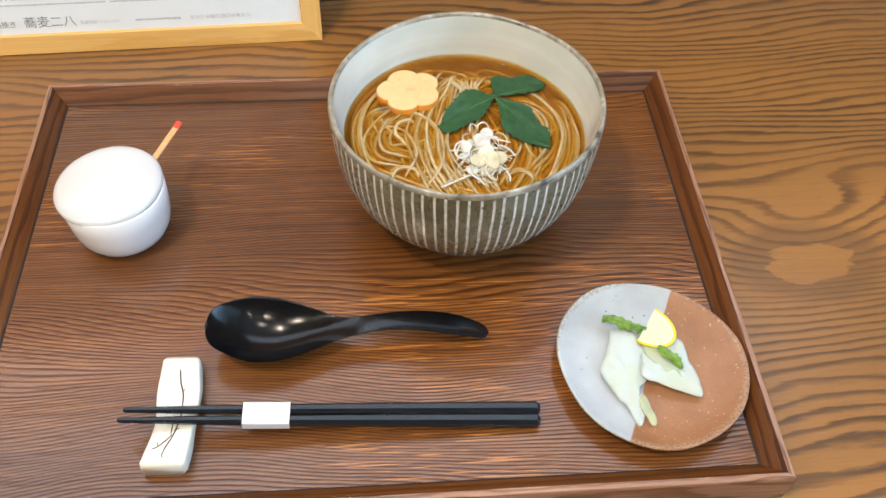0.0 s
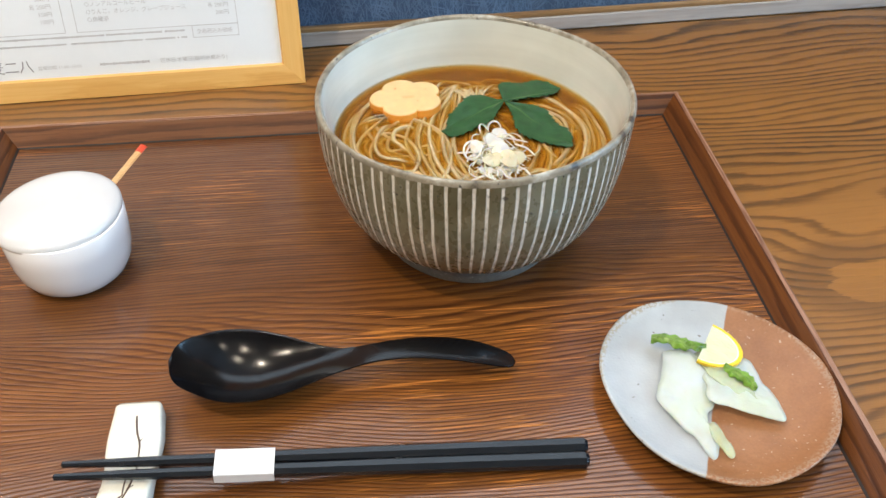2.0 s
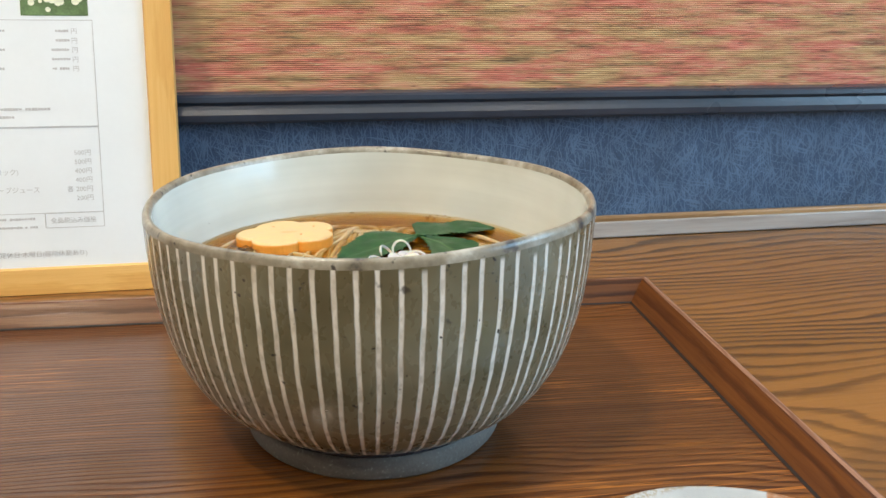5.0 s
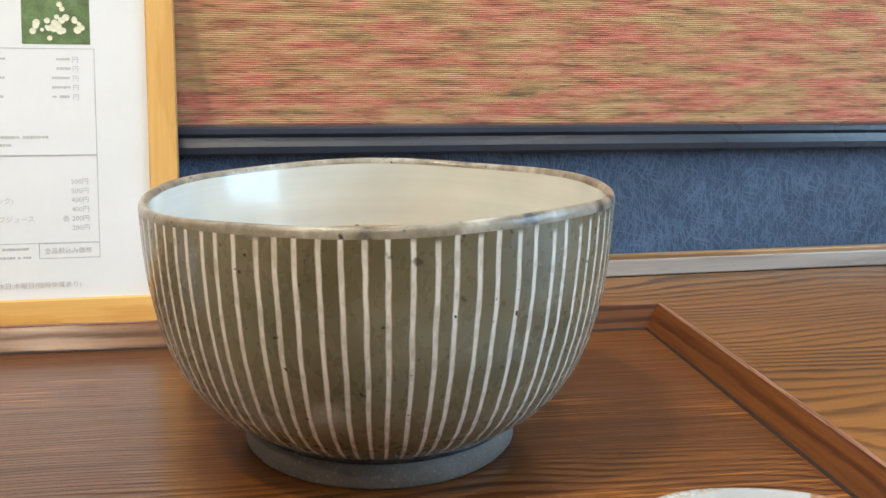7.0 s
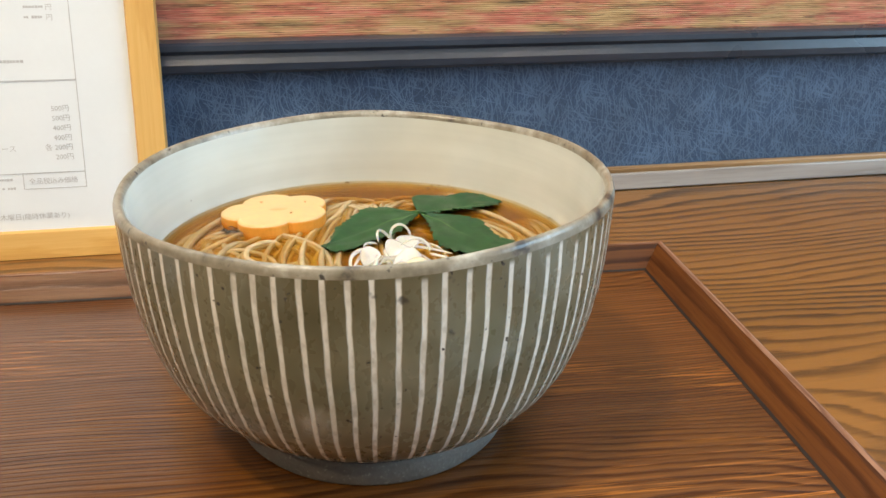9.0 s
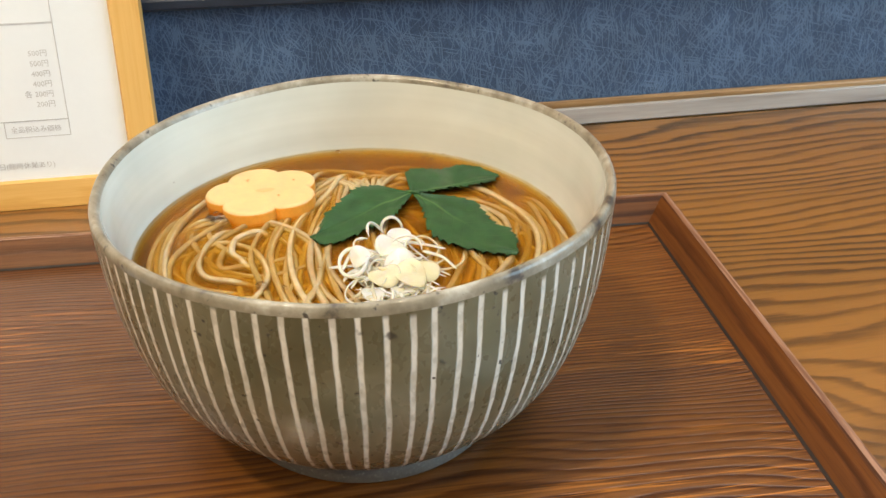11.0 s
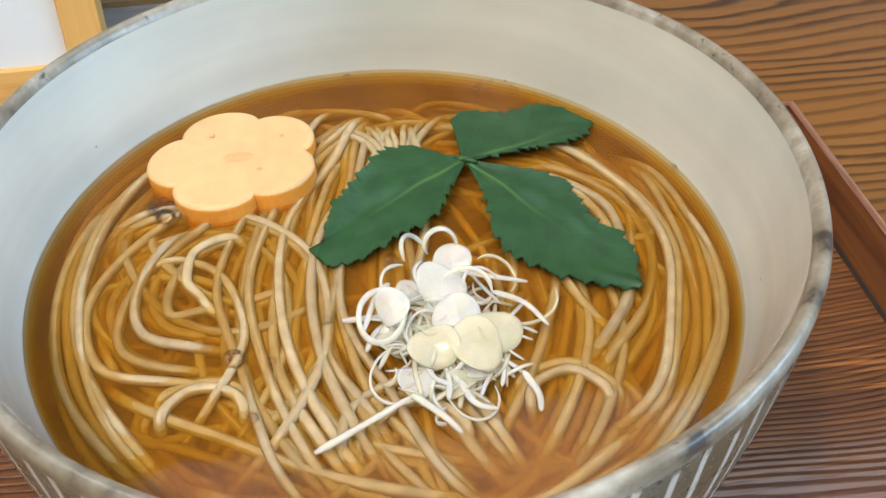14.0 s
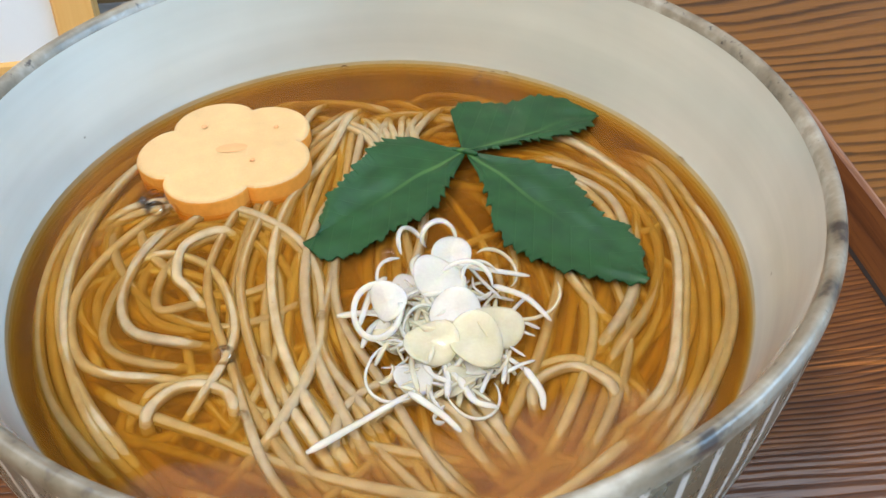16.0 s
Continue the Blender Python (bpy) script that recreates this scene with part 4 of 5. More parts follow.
for x, y, z, rx, ry, r, mat in ((-0.003, -0.002, 0.0036, 14, -8, 0.0048, M_negi_yellow), (0.005, -0.003, 0.0042, 18, 8, 0.0053, M_negi_yellow), (0.0095, 0.001, 0.0032, 10, 22, 0.0048, M_negi_yellow),
                                (0.002, 0.004, 0.0048, 24, -6, 0.0046, M_negi), (0.000, 0.013, 0.0046, 18, 10, 0.0050, M_negi), (-0.010, 0.0075, 0.0050, 24, -30, 0.0038, M_negi), (0.003, 0.019, 0.0044, 30, 5, 0.0042, M_negi)):
    part("slice", onion_disc(r, 0.0007), mat, onion, smooth=True, m=pose(x, y, z, rx, ry, 0))
for pts in (((-0.026, -0.0205, 0.0004), (-0.017, -0.016, 0.0010), (-0.007, -0.0105, 0.0012)), ((-0.008, -0.011, 0.0016), (-0.003, -0.016, 0.0014), (0.000, -0.0195, 0.0006)),
            ((0.013, -0.008, 0.0016), (0.0150, -0.013, 0.0010), (0.0148, -0.0165, 0.0003)), ((0.001, -0.009, 0.0020), (0.003, -0.014, 0.0016), (0.007, -0.0155, 0.0010)),
            ((-0.020, 0.009, 0.0008), (-0.012, 0.0085, 0.0012), (-0.006, 0.005, 0.0016)), ((0.010, 0.010, 0.0045), (0.016, 0.007, 0.0036), (0.020, 0.002, 0.0020)),
            ((0.004, 0.016, 0.0050), (0.011, 0.014, 0.0044), (0.018, 0.0135, 0.0026)), ((-0.010, 0.016, 0.0030), (-0.013, 0.012, 0.0036), (-0.016, 0.004, 0.0024))):
    part("shred", tube(spline(pts, 7), 0.00085, 6, 0.35, 0.6), M_negi, onion, smooth=True)

for i in range(110):
    a, q = rng.uniform(0, 2 * math.pi), (0.0150 if i < 50 else 0.0115) * math.sqrt(rng.random())
    x, y, turn, ln = q * math.cos(a), 0.003 + 1.2 * q * math.sin(a), rng.uniform(0, math.pi), rng.uniform(0.0030, 0.0060)
    z, bow, lift = max(0.0006, 0.0044 - 0.30 * q) * (1.0 if i < 50 else 0.55) + rng.uniform(-0.0005, 0.0006), rng.uniform(-0.0015, 0.0015), rng.uniform(-0.0008, 0.0010)
    dx, dy = math.cos(turn), math.sin(turn)
    line = [(x - dx * ln, y - dy * ln, z - abs(lift)), (x - dy * bow, y + dx * bow, z + 0.0004), (x + dx * ln, y + dy * ln, z + lift)]
    part("shred", tube(spline(line, 5), rng.uniform(0.0003, 0.0007), 6, 0.2, 0.5), rng.choice((M_negi, M_negi, M_negi_yellow)) if i < 50 else M_negi_yellow, onion, smooth=True)

foam = thing("broth_bubbles", pose(0, 0, 0.0774), "small clear bubbles on the broth", "bubbles", kind="stuff")
rb = random.Random(11)
spots = [(-0.035, 0.450, 0.0022), (-0.0325, 0.4535, 0.0016), (-0.038, 0.4525, 0.0014), (-0.031, 0.450, 0.0012), (-0.036, 0.4555, 0.0012), (-0.018, 0.407, 0.0022), (-0.011, 0.4055, 0.0011),
         (0.014, 0.430, 0.0018), (0.008, 0.5018, 0.0010), (-0.014, 0.393, 0.0012), (0.0, 0.415, 0.0010), (0.084, 0.454, 0.0008), (0.016, 0.392, 0.0010), (0.010, 0.389, 0.0009)]
spots += [(-0.0355 + rb.gauss(0, 0.0020), 0.4525 + rb.gauss(0, 0.0016), rb.uniform(0.0006, 0.0013)) for _ in range(12)]
spots += [(0.040 + 0.016 * rb.random(), 0.492 + 0.006 * (rb.random() - 0.3), 0.0004 + 0.0005 * rb.random()) for _ in range(12)]
for x, y, r in spots:
    part("bubble", lathe([(r * math.cos(radians(a)), r * 0.8 * math.sin(radians(a))) for a in range(0, 91, 15)], 16), M_bubble, foam, smooth=True, m=pose(x, y, 0.0002))

# ---- the covered cup ----
cup = thing("condiment_cup", pose(-0.2035, 0.4105, TRAY_Z, 0, 0, 0), "small white porcelain condiment cup with a domed lid", "cup")
part("body", lathe([(0.0, 0.0), (0.019, 0.0), (0.0235, 0.0012), (0.0275, 0.0052), (0.0298, 0.0105), (0.0311, 0.0180), (0.0316, 0.0260), (0.0318, 0.0388), (0.0310, 0.0395), (0.0298, 0.0388), (0.0292, 0.02), (0.02, 0.004), (0.0, 0.003)], 72),
     M_porcelain, cup, smooth=True)
lid = part("lid", lathe([(0.0, 0.0082), (0.008, 0.0078), (0.016, 0.0068), (0.024, 0.0050), (0.029, 0.0031), (0.0318, 0.0014), (0.0329, -0.0002), (0.0331, -0.0016), (0.0325, -0.0026), (0.031, -0.0026), (0.0, 0.003)], 72),
           M_frostlid, cup, smooth=True, m=pose(-0.0020, 0.0020, 0.0400, 0.0, -2.5, 0))
pick = thing("wooden_pick", Matrix.Identity(4), "flat wooden pick with a red tip, stuck under the cup lid", "pick")
a, b = Vector((-0.1845, 0.432, 0.0500)), Vector((-0.1697, 0.4660, 0.0545))
d = (b - a).normalized()
part("stick", tube([a + (b - a) * t for t in (0, 0.2, 0.5, 0.86)], 0.0021, 8, 0.0, 0.5, True), M_pick, pick)
part("tip", tube([a + (b - a) * t for t in (0.85, 0.9, 0.95, 1.0)], 0.0023, 8, 0.0, 0.55, True), M_red, pick, "red painted tip")

# ---- the spoon ----
spoon = thing("soup_spoon", pose(-0.139, 0.3200, TRAY_Z, 0, 0, 0.4) @ Matrix.Diagonal((1, 1, 0.9, 1)), "black lacquered soup spoon with a curved handle, on the tray", "spoon")


def smooth_at(x, xs, ys):
    """A smooth line through stations (Hermite, with mean slopes)."""
    i = min(max(0, int(np.searchsorted(xs, x)) - 1), len(xs) - 2)
    slope = [(ys[min(k + 1, len(xs) - 1)] - ys[max(k - 1, 0)]) / (xs[min(k + 1, len(xs) - 1)] - xs[max(k - 1, 0)]) for k in (i, i + 1)]
    h = xs[i + 1] - xs[i]
    t = (x - xs[i]) / h
    return (2 * t ** 3 - 3 * t * t + 1) * ys[i] + (t ** 3 - 2 * t * t + t) * h * slope[0] + (3 * t * t - 2 * t ** 3) * ys[i + 1] + (t ** 3 - t * t) * h * slope[1]


def spoon_mesh(x0, x1, n, hollow):
    """Stations along x: half-width, height of the edge line and depth of the hollow change along the spoon."""
    L = 0.163
    key = [(0.0, 0.0005, 0.0240, 0.0), (0.0008, 0.0058, 0.0239, 0.0006), (0.004, 0.0124, 0.0232, 0.0036), (0.012, 0.0176, 0.0217, 0.0090), (0.024, 0.0218, 0.0196, 0.0148), (0.038, 0.0218, 0.0180, 0.0156), (0.052, 0.0180, 0.0168, 0.0115),
           (0.064, 0.0128, 0.0164, 0.0062), (0.074, 0.0085, 0.0168, 0.0022), (0.084, 0.0062, 0.0182, 0.0004), (0.096, 0.0056, 0.0200, -0.0004), (0.112, 0.0062, 0.0205, -0.0008), (0.128, 0.0070, 0.0186, -0.0010),
           (0.144, 0.0070, 0.0146, -0.0010), (0.156, 0.0056, 0.0100, -0.0008), (0.1615, 0.0034, 0.0078, -0.0003), (L, 0.0006, 0.0072, 0.0)]
    xs = [k[0] for k in key]
    m = 12
    verts, faces = [], []
    for i in range(n + 1):
        x = x0 + (x1 - x0) * i / n
        w, ez, dep = (smooth_at(x, xs, [k[j] for k in key]) for j in (1, 2, 3))
        bend = 0.0022 * math.sin(math.pi * min(1, max(0, (x - 0.08) / 0.083)))
        thick = 0.0016 + 0.0030 * min(1, max(0, (x - 0.055) / 0.03))
        thick = min(thick, 0.0004 + w)
        loop = []
        for k in range(2 * m):
            a = math.pi * k / m
            s = math.cos(a)
            if k <= m:
                z = ez - dep * (1 - s * s) ** 0.9
            else:
                z = ez - dep * (1 - s * s) ** 0.9 - thick * (1 - s * s) ** 0.5
            loop.append((x, s * w + bend, z))
        verts += loop
    c = 2 * m
    for i in range(n):
        for k in range(c):
            k2 = (k + 1) % c
            faces.append((i * c + k, (i + 1) * c + k, (i + 1) * c + k2, i * c + k2))
    faces.append(tuple(range(c)) if hollow else tuple(range(n * c, n * c + c))[::-1])
    return verts, faces


part("bowl", spoon_mesh(0.0, 0.080, 60, True), M_lacquer, spoon, smooth=True)
part("handle", spoon_mesh(0.080, 0.163, 50, False), M_lacquer, spoon, smooth=True)

# ---- chopsticks, paper band and rest ----
REST_TOP = TRAY_Z + 0.0128


def chopstick(length, tip):
    """Eight-sided, tapering to a thin tip; the thick end is chamfered. Tip at the origin, along +x."""
    stations = [(0.0, 0.0007), (0.0006, 0.0013), (0.03, 0.0020), (0.055, 0.0024)] if tip else [(0.055, 0.0024), (0.08, 0.0027), (0.14, 0.0033), (length - 0.0016, 0.0037), (length, 0.0026)]
    verts, faces = [], []
    for x, r in stations:
        for k in range(8):
            a = math.pi / 8 + math.pi / 4 * k
            verts.append((x, r * 1.08 * math.cos(a), r * 1.08 * math.sin(a)))
    for i in range(len(stations) - 1):
        for k in range(8):
            k2 = (k + 1) % 8
            faces.append((i * 8 + k, i * 8 + k2, (i + 1) * 8 + k2, (i + 1) * 8 + k))
    faces += [tuple(range(8))[::-1], tuple(range(len(stations) * 8 - 8, len(stations) * 8))]
    return verts, faces


drop = math.degrees(math.asin((REST_TOP + 0.0028 - TRAY_Z - 0.0036) / 0.19))
for (x, y), (x2, y2) in (((-0.1765, 0.2695), (0.0490, 0.2716)), ((-0.1785, 0.2635), (0.0482, 0.2642))):
    ln = math.hypot(x2 - x, y2 - y) + 0.0005
    yaw = math.degrees(math.atan2(y2 - y, x2 - x))
    zt = TRAY_Z + 0.0037 + (ln - 0.002) * math.sin(radians(drop))
    cs = thing("chopstick", pose(x, y, zt, 0, drop, yaw), "black lacquered chopstick held in a paper band, tip on the rest", "chopstick", "pair of chopsticks")
    part("shaft", chopstick(ln, False), M_chop, cs)
    part("tip", chopstick(ln, True), M_chop, cs, "thin tapering tip")
zb = TRAY_Z + 0.0037 + 0.145 * math.sin(radians(drop))
band = thing("paper_band", pose(-0.1010, 0.2668, zb, 0, drop, 0.4), "white paper band wrapped round the chopsticks", "paper band")
outer = [(-0.0066, -0.0026), (-0.0058, -0.0032), (0.0058, -0.0032), (0.0066, -0.0026), (0.0066, 0.0026), (0.0058, 0.0033), (-0.0058, 0.0033), (-0.0066, 0.0026)]
v = [(x, y * s, z * s) for x in (-0.0125, 0.0125) for s in (1.0, 0.95) for y, z in outer]
fcs = [(k, (k + 1) % 8, 16 + (k + 1) % 8, 16 + k) for k in range(8)] + [(8 + (k + 1) % 8, 8 + k, 24 + k, 24 + (k + 1) % 8) for k in range(8)]
fcs += [(8 + k, 8 + (k + 1) % 8, (k + 1) % 8, k) for k in range(8)] + [(16 + k, 16 + (k + 1) % 8, 24 + (k + 1) % 8, 24 + k) for k in range(8)]
part("band", (v, fcs), M_band, band)

rest = thing("chopstick_rest", pose(-0.1495, 0.2728, TRAY_Z), "cream ceramic chopstick rest with a brown painted branch", "chopstick rest")


def rest_mid(t):
    """The rest's middle line: a strip bent sideways at its near end."""
    return (-0.0008 - 0.0016 * t - 0.0062 * max(0.0, -t - 0.1) ** 1.5, 0.0330 * t)


def rest_top(t):
    return 0.0122 - 0.0012 * math.cos(math.pi * t) * (1 - t * t)


def rest_mesh():
    n, sec = 30, []
    for k in range(28):
        a = 2 * math.pi * k / 28
        c, s = math.cos(a), math.sin(a)
        sec.append((math.copysign(abs(c) ** 0.22, c), math.copysign(abs(s) ** 0.32, s)))
    verts, faces = [], []
    for i in range(n + 1):
        t = -1 + 2 * i / n
        cx, cy = rest_mid(t)
        e = min(1.0, (1 - abs(t)) * 26 + 0.08) ** 0.4
        w = (0.0112 + 0.0006 * math.sin(5 * t)) * (0.86 + 0.14 * e)
        top, bot = rest_top(t) - 0.0018 * (1 - e), 0.0004 * (1 - e)
        if abs(t) < 0.55:
            bot += 0.005 * (1 - (t / 0.55) ** 2)
        for x, z in sec:
            verts.append((cx + x * w, cy, (top + bot) / 2 + z * (top - bot) / 2))
    c = len(sec)
    for i in range(n):
        for k in range(c):
            k2 = (k + 1) % c
            faces.append((i * c + k, i * c + k2, (i + 1) * c + k2, (i + 1) * c + k))
    faces += [tuple(range(c))[::-1], tuple(range(n * c, n * c + c))]
    return verts, faces


part("body", rest_mesh(), M_rest, rest, smooth=True)
for pts, r in (([(0.0003, 0.024), (0.0012, 0.016), (0.0030, 0.009), (0.0030, 0.002)], 0.00055), ([(0.0032, -0.002), (0.0022, -0.010), (0.0010, -0.018), (-0.0010, -0.024)], 0.0005),
               ([(-0.0005, -0.004), (-0.0003, -0.012), (0.0005, -0.017)], 0.0004), ([(0.0008, -0.016), (-0.0040, -0.022), (-0.0075, -0.024)], 0.00045), ([(-0.0045, -0.0222), (-0.0060, -0.0195)], 0.0003),
               ([(0.0004, -0.019), (-0.0010, -0.0265), (0.0000, -0.029)], 0.0004), ([(0.0016, -0.013), (0.0038, -0.0115)], 0.0003), ([(0.0026, 0.010), (0.0042, 0.0125)], 0.0003)):
    line = []
    for x, y in pts:
        t = y / 0.0330
        line.append((x + rest_mid(t)[0] * (1 if t > -0.3 else 1.0), y, rest_top(t) + 0.0001))
    part("brushwork", tube(spline(line, 6), r, 6, 0.3, 0.35), M_branch, rest, "brown painted twig")

# ---- the pickle dish ----
dish = thing("pickle_dish", pose(0.1160, 0.2962, TRAY_Z), "uneven small stoneware dish, half grey-white glaze and half bare brown", "dish")


def dish_warp(a, r, z):
    k = r / 0.0545
    rr = 1 + 0.026 * math.cos(2 * (a - radians(128))) + 0.014 * math.cos(3 * a - radians(40)) + 0.005 * math.sin(7 * a)
    return r * (1 + (rr - 1) * k), z + 0.0006 * k * math.cos(2 * a + 1.0)


part("plate", lathe([(0.0, 0.0062), (0.020, 0.0062), (0.034, 0.0067), (0.044, 0.0083), (0.0505, 0.0106), (0.0530, 0.0120), (0.0543, 0.0124), (0.0549, 0.0117), (0.0543, 0.0104), (0.0480, 0.0062), (0.038, 0.0026), (0.030, 0.0016), (0.029, 0.0), (0.025, 0.0), (0.024, 0.002), (0.0, 0.002)], 120, dish_warp),
     M_plate, dish, smooth=True)
DZ = TRAY_Z + 0.0066


def slab(outline, thick, dome, seed, rings=7):
    """A soft-edged, slightly wrinkled piece of food, from an outline that is smoothed and shrunk inwards."""
    line = [Vector((p.x, p.y)) for p in spline([(x, y, 0) for x, y in outline + outline[:1]], 8)[:-1]]
    n = len(line)
    c = sum(line, Vector((0, 0))) / n
    line = [q + (q - c).normalized() * 0.0016 * noise.noise((q.x * 160, q.y * 160, seed + 9)) for q in line]
    verts, faces = [], []
    for side in (1, -1):
        for j in range(rings + 1):
            f = j / rings
            for i, q in enumerate(line):
                p = q.lerp(c, f)
                edge = 1 - (1 - f) ** 4
                wr = 0.0010 * noise.noise((p.x * 190, p.y * 190, seed)) * min(1.0, 3 * f) + 0.0014 * noise.noise((p.x * 45, p.y * 45, seed + 3))
                z = (thick * edge * 0.5 + 0.0002) * side + dome * (1 - (1 - f) ** 2) + wr
                verts.append((p.x, p.y, z))
    for s in range(2):
        o = s * (rings + 1) * n
        for j in range(rings):
            for i in range(n):
                i2 = (i + 1) % n
                f = (o + j * n + i, o + j * n + i2, o + (j + 1) * n + i2, o + (j + 1) * n + i)
                faces.append(f if s == 0 else f[::-1])
    b = (rings + 1) * n
    faces += [(i, b + i, b + (i + 1) % n, (i + 1) % n) for i in range(n)]
    return verts, faces


rad = thing("pickled_radish", pose(0.102, 0.295, DZ + 0.0040, 4, -4, 0), "translucent white slice of pickled radish on the dish", "pickle", "pickled vegetables")
part("slice", slab([(-0.0065, 0.022), (0.006, 0.020), (0.012, 0.004), (0.0085, -0.010), (0.003, -0.019), (0.005, -0.029), (0.0025, -0.037), (-0.001, -0.037), (-0.005, -0.026), (-0.0113, -0.017), (-0.0163, -0.002), (-0.0115, 0.007)], 0.0017, 0.0006, 1), M_radish, rad, smooth=True)
rad = thing("pickled_radish", pose(0.1225, 0.2905, DZ + 0.0052, -3, 4, 0) @ Matrix.Diagonal((1.16, 1.12, 1, 1)), "pale green and white slice of pickled radish on the dish", "pickle", "pickled vegetables")
part("slice", slab([(-0.013, -0.005), (-0.011, 0.010), (-0.010, 0.022), (0.000, 0.021), (0.0118, 0.0176), (0.0133, 0.007), (0.0145, 0.0), (0.016, -0.0085), (0.0143, -0.016), (0.0054, -0.0135), (-0.0054, -0.009)], 0.0017, 0.0006, 5), [M_radish], rad, smooth=True)
part("rind", slab([(-0.012, 0.020), (-0.004, 0.023), (0.006, 0.004), (0.010, -0.007), (0.004, -0.008), (-0.008, 0.006)], 0.0010, 0.0006, 8), M_radish_green, rad, "pale green flesh beside the rind", True, pose(0, 0, 0.0012))
tail = thing("pickled_radish", pose(0.1075, 0.264, DZ + 0.0030, 0, 0, 0), "small yellow-green tip of pickled vegetable on the dish", "pickle", "pickled vegetables")
part("slice", slab([(-0.0045, 0.010), (0.0005, 0.011), (0.0038, 0.003), (0.0045, -0.005), (0.0015, -0.0075), (-0.0005, -0.003)], 0.0010, 0.0003, 9, 4), M_radish_green, tail, smooth=True)
lem = thing("lemon_slice", pose(0.1158, 0.3180, DZ + 0.0076, 0, 0, -124) @ pose(0, 0, 0, -5, 0, 0) @ Matrix.Diagonal((0.78, 1.34, 0.6, 1)), "half slice of lemon with yellow rind, on the pickles", "lemon")


def half_moon(r0, r1, h):
    """A half disc or half ring with its straight side on x."""
    n = 30
    verts, faces = [], []
    for i in range(n + 1):
        a = math.pi * i / n
        for r in (r0, r1):
            for z in (0, h):
                verts.append((r * math.cos(a) * 1.25, r * math.sin(a), z))
    for i in range(n):
        o, p = i * 4, i * 4 + 4
        faces += [(o + 1, p + 1, p + 3, o + 3), (o, o + 2, p + 2, p), (o + 2, o + 3, p + 3, p + 2), (o, p, p + 1, o + 1)]
    faces += [(0, 1, 3, 2), (n * 4, n * 4 + 2, n * 4 + 3, n * 4 + 1)]
    return verts, faces


part("flesh", half_moon(0.0004, 0.0118, 0.0022), M_lemonflesh, lem, "pale wet flesh")
part("pith", half_moon(0.0118, 0.0124, 0.0025), M_lemonpith, lem, "pale pith")
part("rind", half_moon(0.0124, 0.0138, 0.0027), M_lemonrind, lem, "bright yellow rind")


def crinkled(length, width, seed):
    n, m = 26, 5
    verts, faces = [], []
    for i in range(n + 1):
        t = i / n
        w = width * (0.25 + 0.75 * math.sin(math.pi * min(1, t * 0.95 + 0.05)) ** 0.7) * (1 + 0.25 * math.sin(t * 31 + seed))
        for k in range(-m, m + 1):
            s = k / m
            verts.append((length * t, s * w + 0.0014 * math.sin(t * 5 + seed), 0.0022 * (1 - s * s) + 0.0009 * math.sin(s * 9 + t * 13 + seed) + 0.0016 * math.sin(t * math.pi)))
    c = 2 * m + 1
    faces = [(i * c + k, (i + 1) * c + k, (i + 1) * c + k + 1, i * c + k + 1) for i in range(n) for k in range(c - 1)]
    top = len(verts)
    verts += [(x, y, z - 0.0007) for x, y, z in verts]
    faces += [tuple(top + q for q in f[::-1]) for f in faces]
    return verts, faces


for m, ln, wd, sd in ((pose(0.0910, 0.3235, DZ + 0.0062, 0, -4, -18), 0.026, 0.0032, 1), (pose(0.1215, 0.3040, DZ + 0.0078, 0, 6, -58), 0.018, 0.0030, 4)):
    gr = thing("pickled_greens", m, "crinkled bright green pickled leaf beside the lemon", "pickle", "pickled greens")
    part("leaf", crinkled(ln, wd, sd), M_greens, gr, smooth=True)

# ---- the framed menu ----
FW, FH, BAR = 0.327, 0.240, 0.0155
LEAN_BACK = 14
MENU = pose(-0.0875, 0.6175, 0.0005, 0, 0, 3.9) @ pose(0, 0, 0, -LEAN_BACK, 0, 0)   # lower right front corner; x to the left is minus, z up the face
menu = thing("framed_menu", MENU, "menu sheet in a pale pine frame that leans on the wall", "menu")


def frame_bar(length):
    d = 0.012
    sec = [(0.0, 0.0), (0.0, d), (BAR, d), (BAR, 0.0022), (BAR - 0.0012, 0.0004), (0.0012, 0.0)]
    n = len(sec)
    v = []
    for s in (-1, 1):
        for u, y in sec:
            v.append((s * (length / 2 - u), y, u))
    return v, [(k, (k + 1) % n, n + (k + 1) % n, n + k) for k in range(n)] + [tuple(range(n))[::-1], tuple(range(n, 2 * n))]


for ln, m in ((FW, pose(-FW / 2, 0, 0)), (FW, pose(-FW / 2, 0, FH, 0, 180, 0)), (FH, pose(0, 0, FH / 2, 0, -90, 0)), (FH, pose(-FW, 0, FH / 2, 0, 90, 0))):
    part("frame_bar", frame_bar(ln), M_pine, menu, m=m)
part("paper", box(FW - 2 * BAR + 0.002, 0.004, FH - 2 * BAR + 0.002, 0, (-FW / 2, 0.0050, FH / 2)), M_paper, menu, "white printed sheet")
PX, PZ, PY = -BAR, BAR, 0.0029     # inner lower right corner of the sheet, and its face


def bar(u0, u1, v, h, mat=None):
    """A plain printed bar: u is metres in from the right-hand edge, v metres up."""
    return ((PX - (u0 + u1) / 2), v + PZ, abs(u1 - u0), h, mat or M_ink_pale)


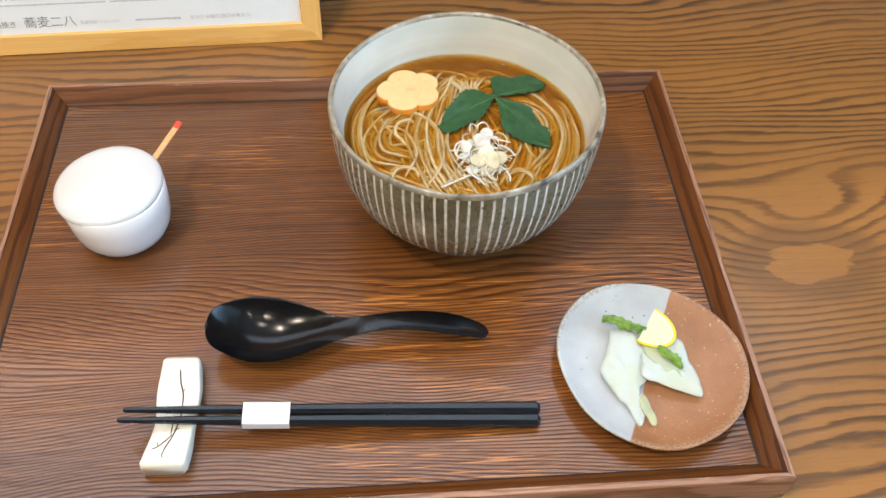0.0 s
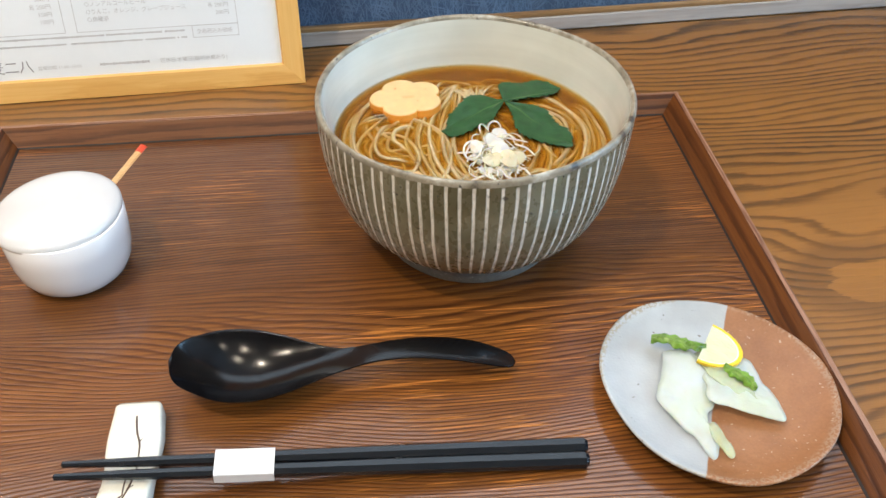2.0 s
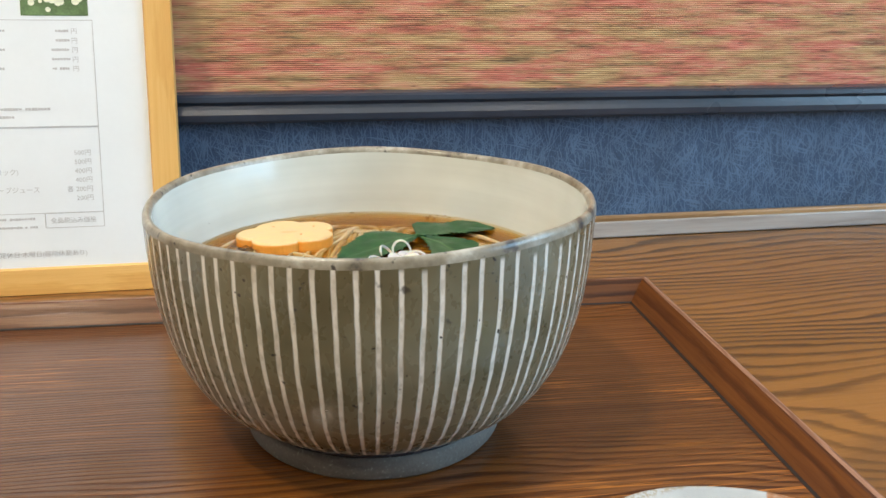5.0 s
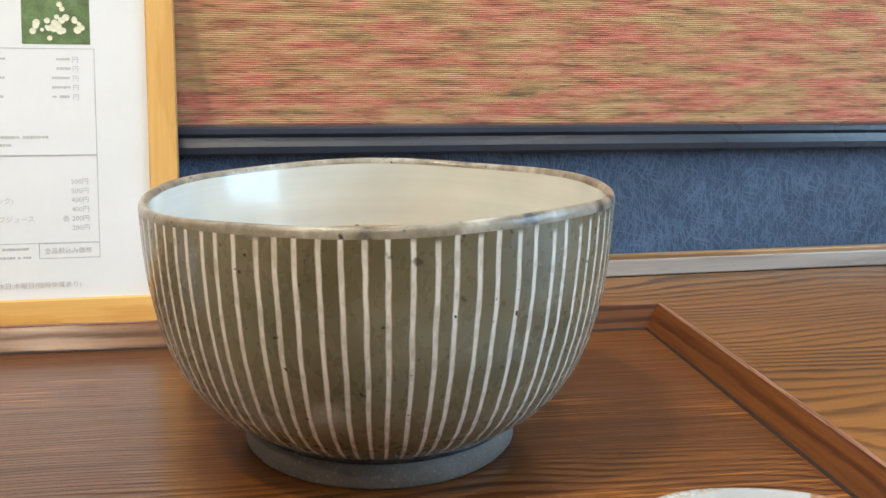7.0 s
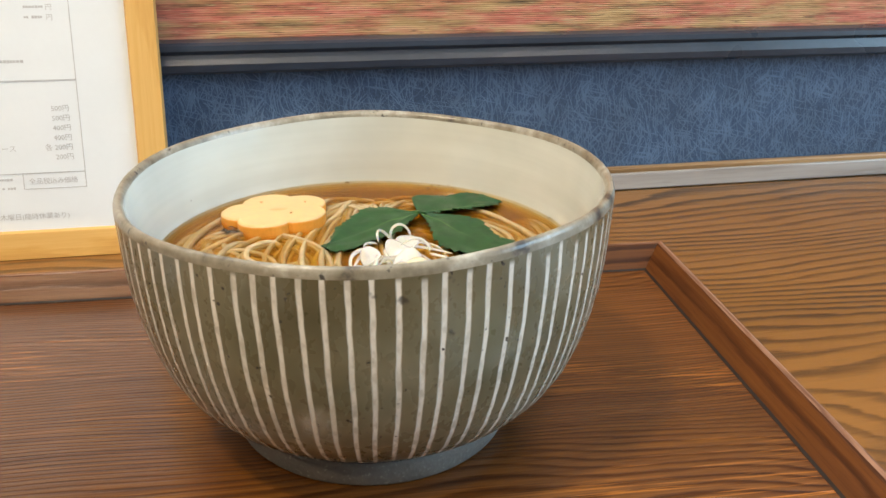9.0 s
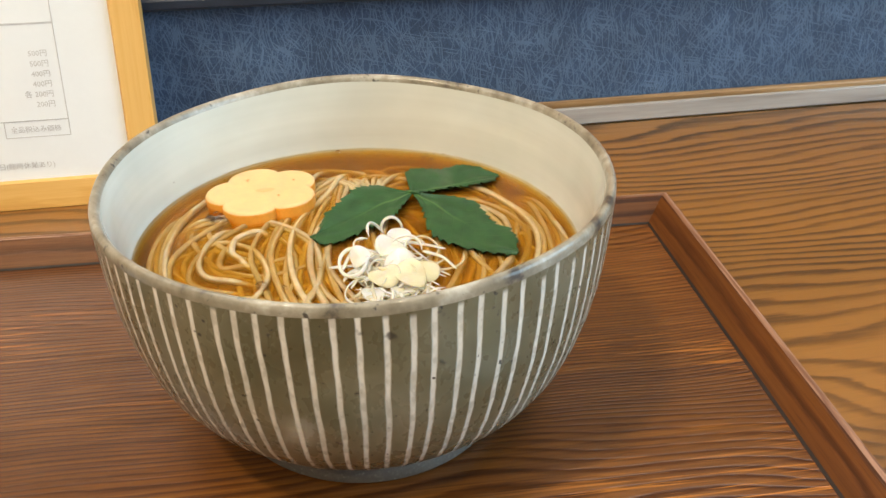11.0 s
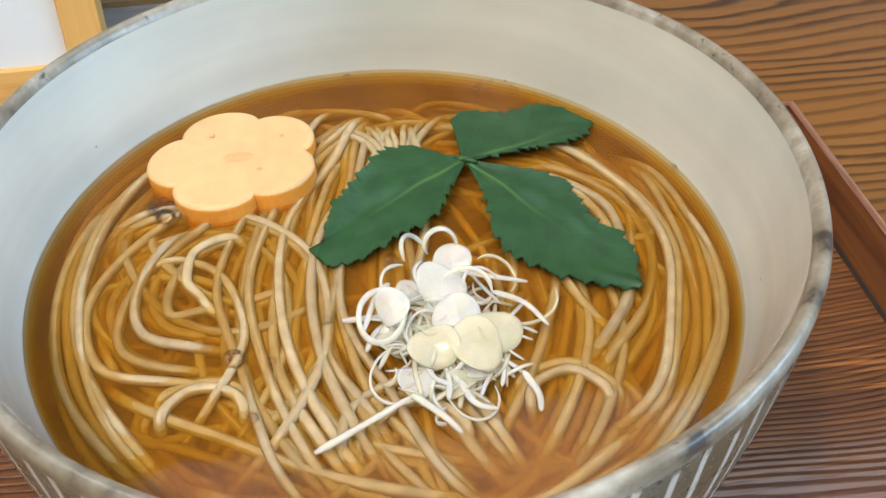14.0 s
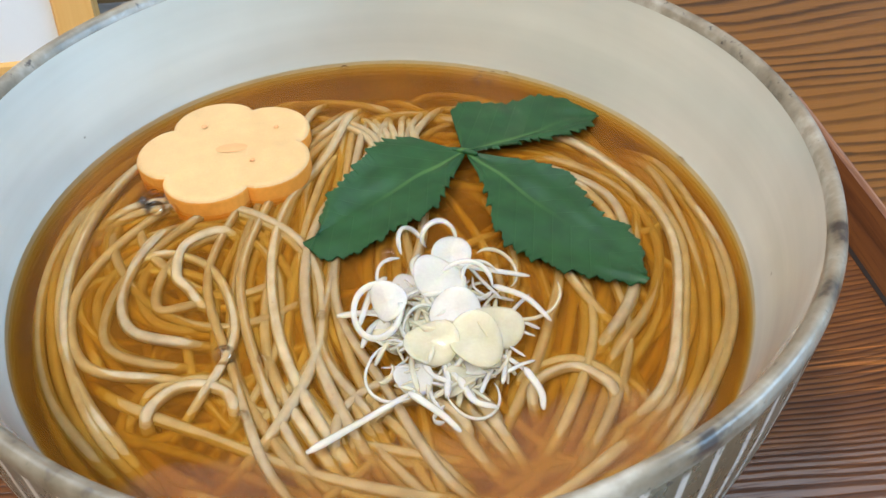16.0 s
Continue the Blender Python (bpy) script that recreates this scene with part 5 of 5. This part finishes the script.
def bars(name, items, parent, solid=True):
    if not solid:
        rr, short = random.Random(len(items) + int(items[0][1] * 1e5)), []
        for x, z, sx, sz, mat in items:
            u = 0.0
            while u < sx - sz:
                w = sz * rr.uniform(0.8, 1.25)
                if rr.random() > 0.06:
                    short.append((x - sx / 2 + u + w / 2, z, w * 0.82, sz * rr.uniform(0.65, 1.05), mat))
                u += w
        items = short
    bm = bmesh.new()
    for x, z, sx, sz, _ in items:
        bmesh.ops.create_cube(bm, size=1, matrix=Matrix.Translation((x, PY, z)) @ Matrix.Diagonal((sx, 0.0002, sz, 1)))
    return part(name, bm, items[0][4], parent)


def words(text, u, v, size, mat, align="LEFT"):
    cu = bpy.data.curves.new("printed_text", "FONT")
    cu.body, cu.size, cu.align_x = text, size, align
    cu.resolution_u = 2
    tmp = bpy.data.objects.new("tmp", cu)
    scene.collection.objects.link(tmp)
    me = bpy.data.meshes.new_from_object(tmp.evaluated_get(bpy.context.evaluated_depsgraph_get()))
    bpy.data.objects.remove(tmp)
    me.name = "printed_text"
    return part("printed_text", me, mat, menu, m=pose(PX - u, PY - 0.00015, PZ + v, 90, 0, 0))


def outline_box(u0, u1, v0, v1):
    t = 0.00035
    bars("printed_box", [bar(u0, u1, v0, t), bar(u0, u1, v1, t), bar(u0, u0 + t, (v0 + v1) / 2, v1 - v0), bar(u1, u1 + t, (v0 + v1) / 2, v1 - v0)], menu)


outline_box(0.028, 0.138, 0.0310, 0.0800)
outline_box(0.028, 0.138, 0.0805, 0.1405)
outline_box(0.146, 0.268, 0.0310, 0.0800)
outline_box(0.146, 0.268, 0.0805, 0.1405)
outline_box(0.028, 0.060, 0.0225, 0.0309)
words("【飲み物】", 0.128, 0.0724, 0.0062, M_ink)
for i, (left, right) in enumerate((("○冷酒", "500円"), ("○ビール(中びん)", "500円"), ("○そば焼酎(そば湯割り or ロック)", "400円"), ("○ノンアルコールビール", "400円"), ("○りんご、オレンジ、グレープジュース", "各 200円"), ("○烏龍茶", "200円"))):
    v = 0.0640 - 0.0052 * i
    words(left, 0.130, v, 0.0038, M_ink_pale)
    words(right, 0.033, v, 0.0038, M_ink_pale, "RIGHT")
for i, right in enumerate(("500円", "500円", "500円", "各 200円", "150円", "100円")):
    v = 0.0640 - 0.0052 * i
    words(right, 0.152, v, 0.0038, M_ink_pale, "RIGHT")
    bars("printed_line", [bar(0.190 + 0.006 * (i % 3), 0.258, v + 0.0014, 0.0018)], menu, False)
words("全品税込み価格", 0.0575, 0.0253, 0.0036, M_ink_pale)
words("営業時間 11:00~15:00", 0.170, 0.0062, 0.0032, M_ink_pale)
words("定休日:木曜日(臨時休業あり)", 0.086, 0.0062, 0.0037, M_ink_pale)
bars("printed_line", [bar(0.092, 0.128, 0.0075, 0.0020)], menu, False)
bars("printed_line", [bar(0.064, 0.250, 0.0280, 0.0014)], menu, False)
bars("printed_line", [bar(0.064, 0.235, 0.0232, 0.0014)], menu, False)
words("蕎麦二八", 0.212, 0.0055, 0.0098, M_ink)
words("国内産石臼挽き", 0.258, 0.0060, 0.0058, M_ink)
for i in range(5):
    words("円", 0.0365, 0.1330 - 0.0053 * i, 0.0036, M_ink_pale, "RIGHT")
    bars("printed_price", [bar(0.0405, 0.0485 + (0.0025 if i > 1 else 0), 0.1345 - 0.0053 * i, 0.0014)], menu, False)
    bars("printed_line", [bar(0.075 + 0.006 * (i % 2), 0.130, 0.1345 - 0.0053 * i, 0.0014)], menu, False)
bars("printed_line", [bar(0.052, 0.132, 0.0905, 0.0016, None)], menu, False)
bars("printed_line", [bar(0.072, 0.132, 0.0860, 0.0016, None)], menu, False)
photo = part("printed_photo", box(0.036, 0.0003, 0.026, 0, (PX - 0.048, PY, PZ + 0.1560)), M_photo_green, menu, "small printed picture of white blossom")
rp = random.Random(3)
for i in range(26):
    x, z = rp.gauss(0, 0.0065), rp.gauss(-0.002, 0.0035)
    if abs(x) < 0.015 and abs(z) < 0.010:
        r = rp.uniform(0.0010, 0.0022)
        part("printed_petal", lathe([(0.0, 0.0), (r, 0.0)], 9), M_photo_white, photo, m=pose(PX - 0.048 + x, PY - 0.0003 - i * 0.000004, PZ + 0.1560 + z, 90, 0, 0))
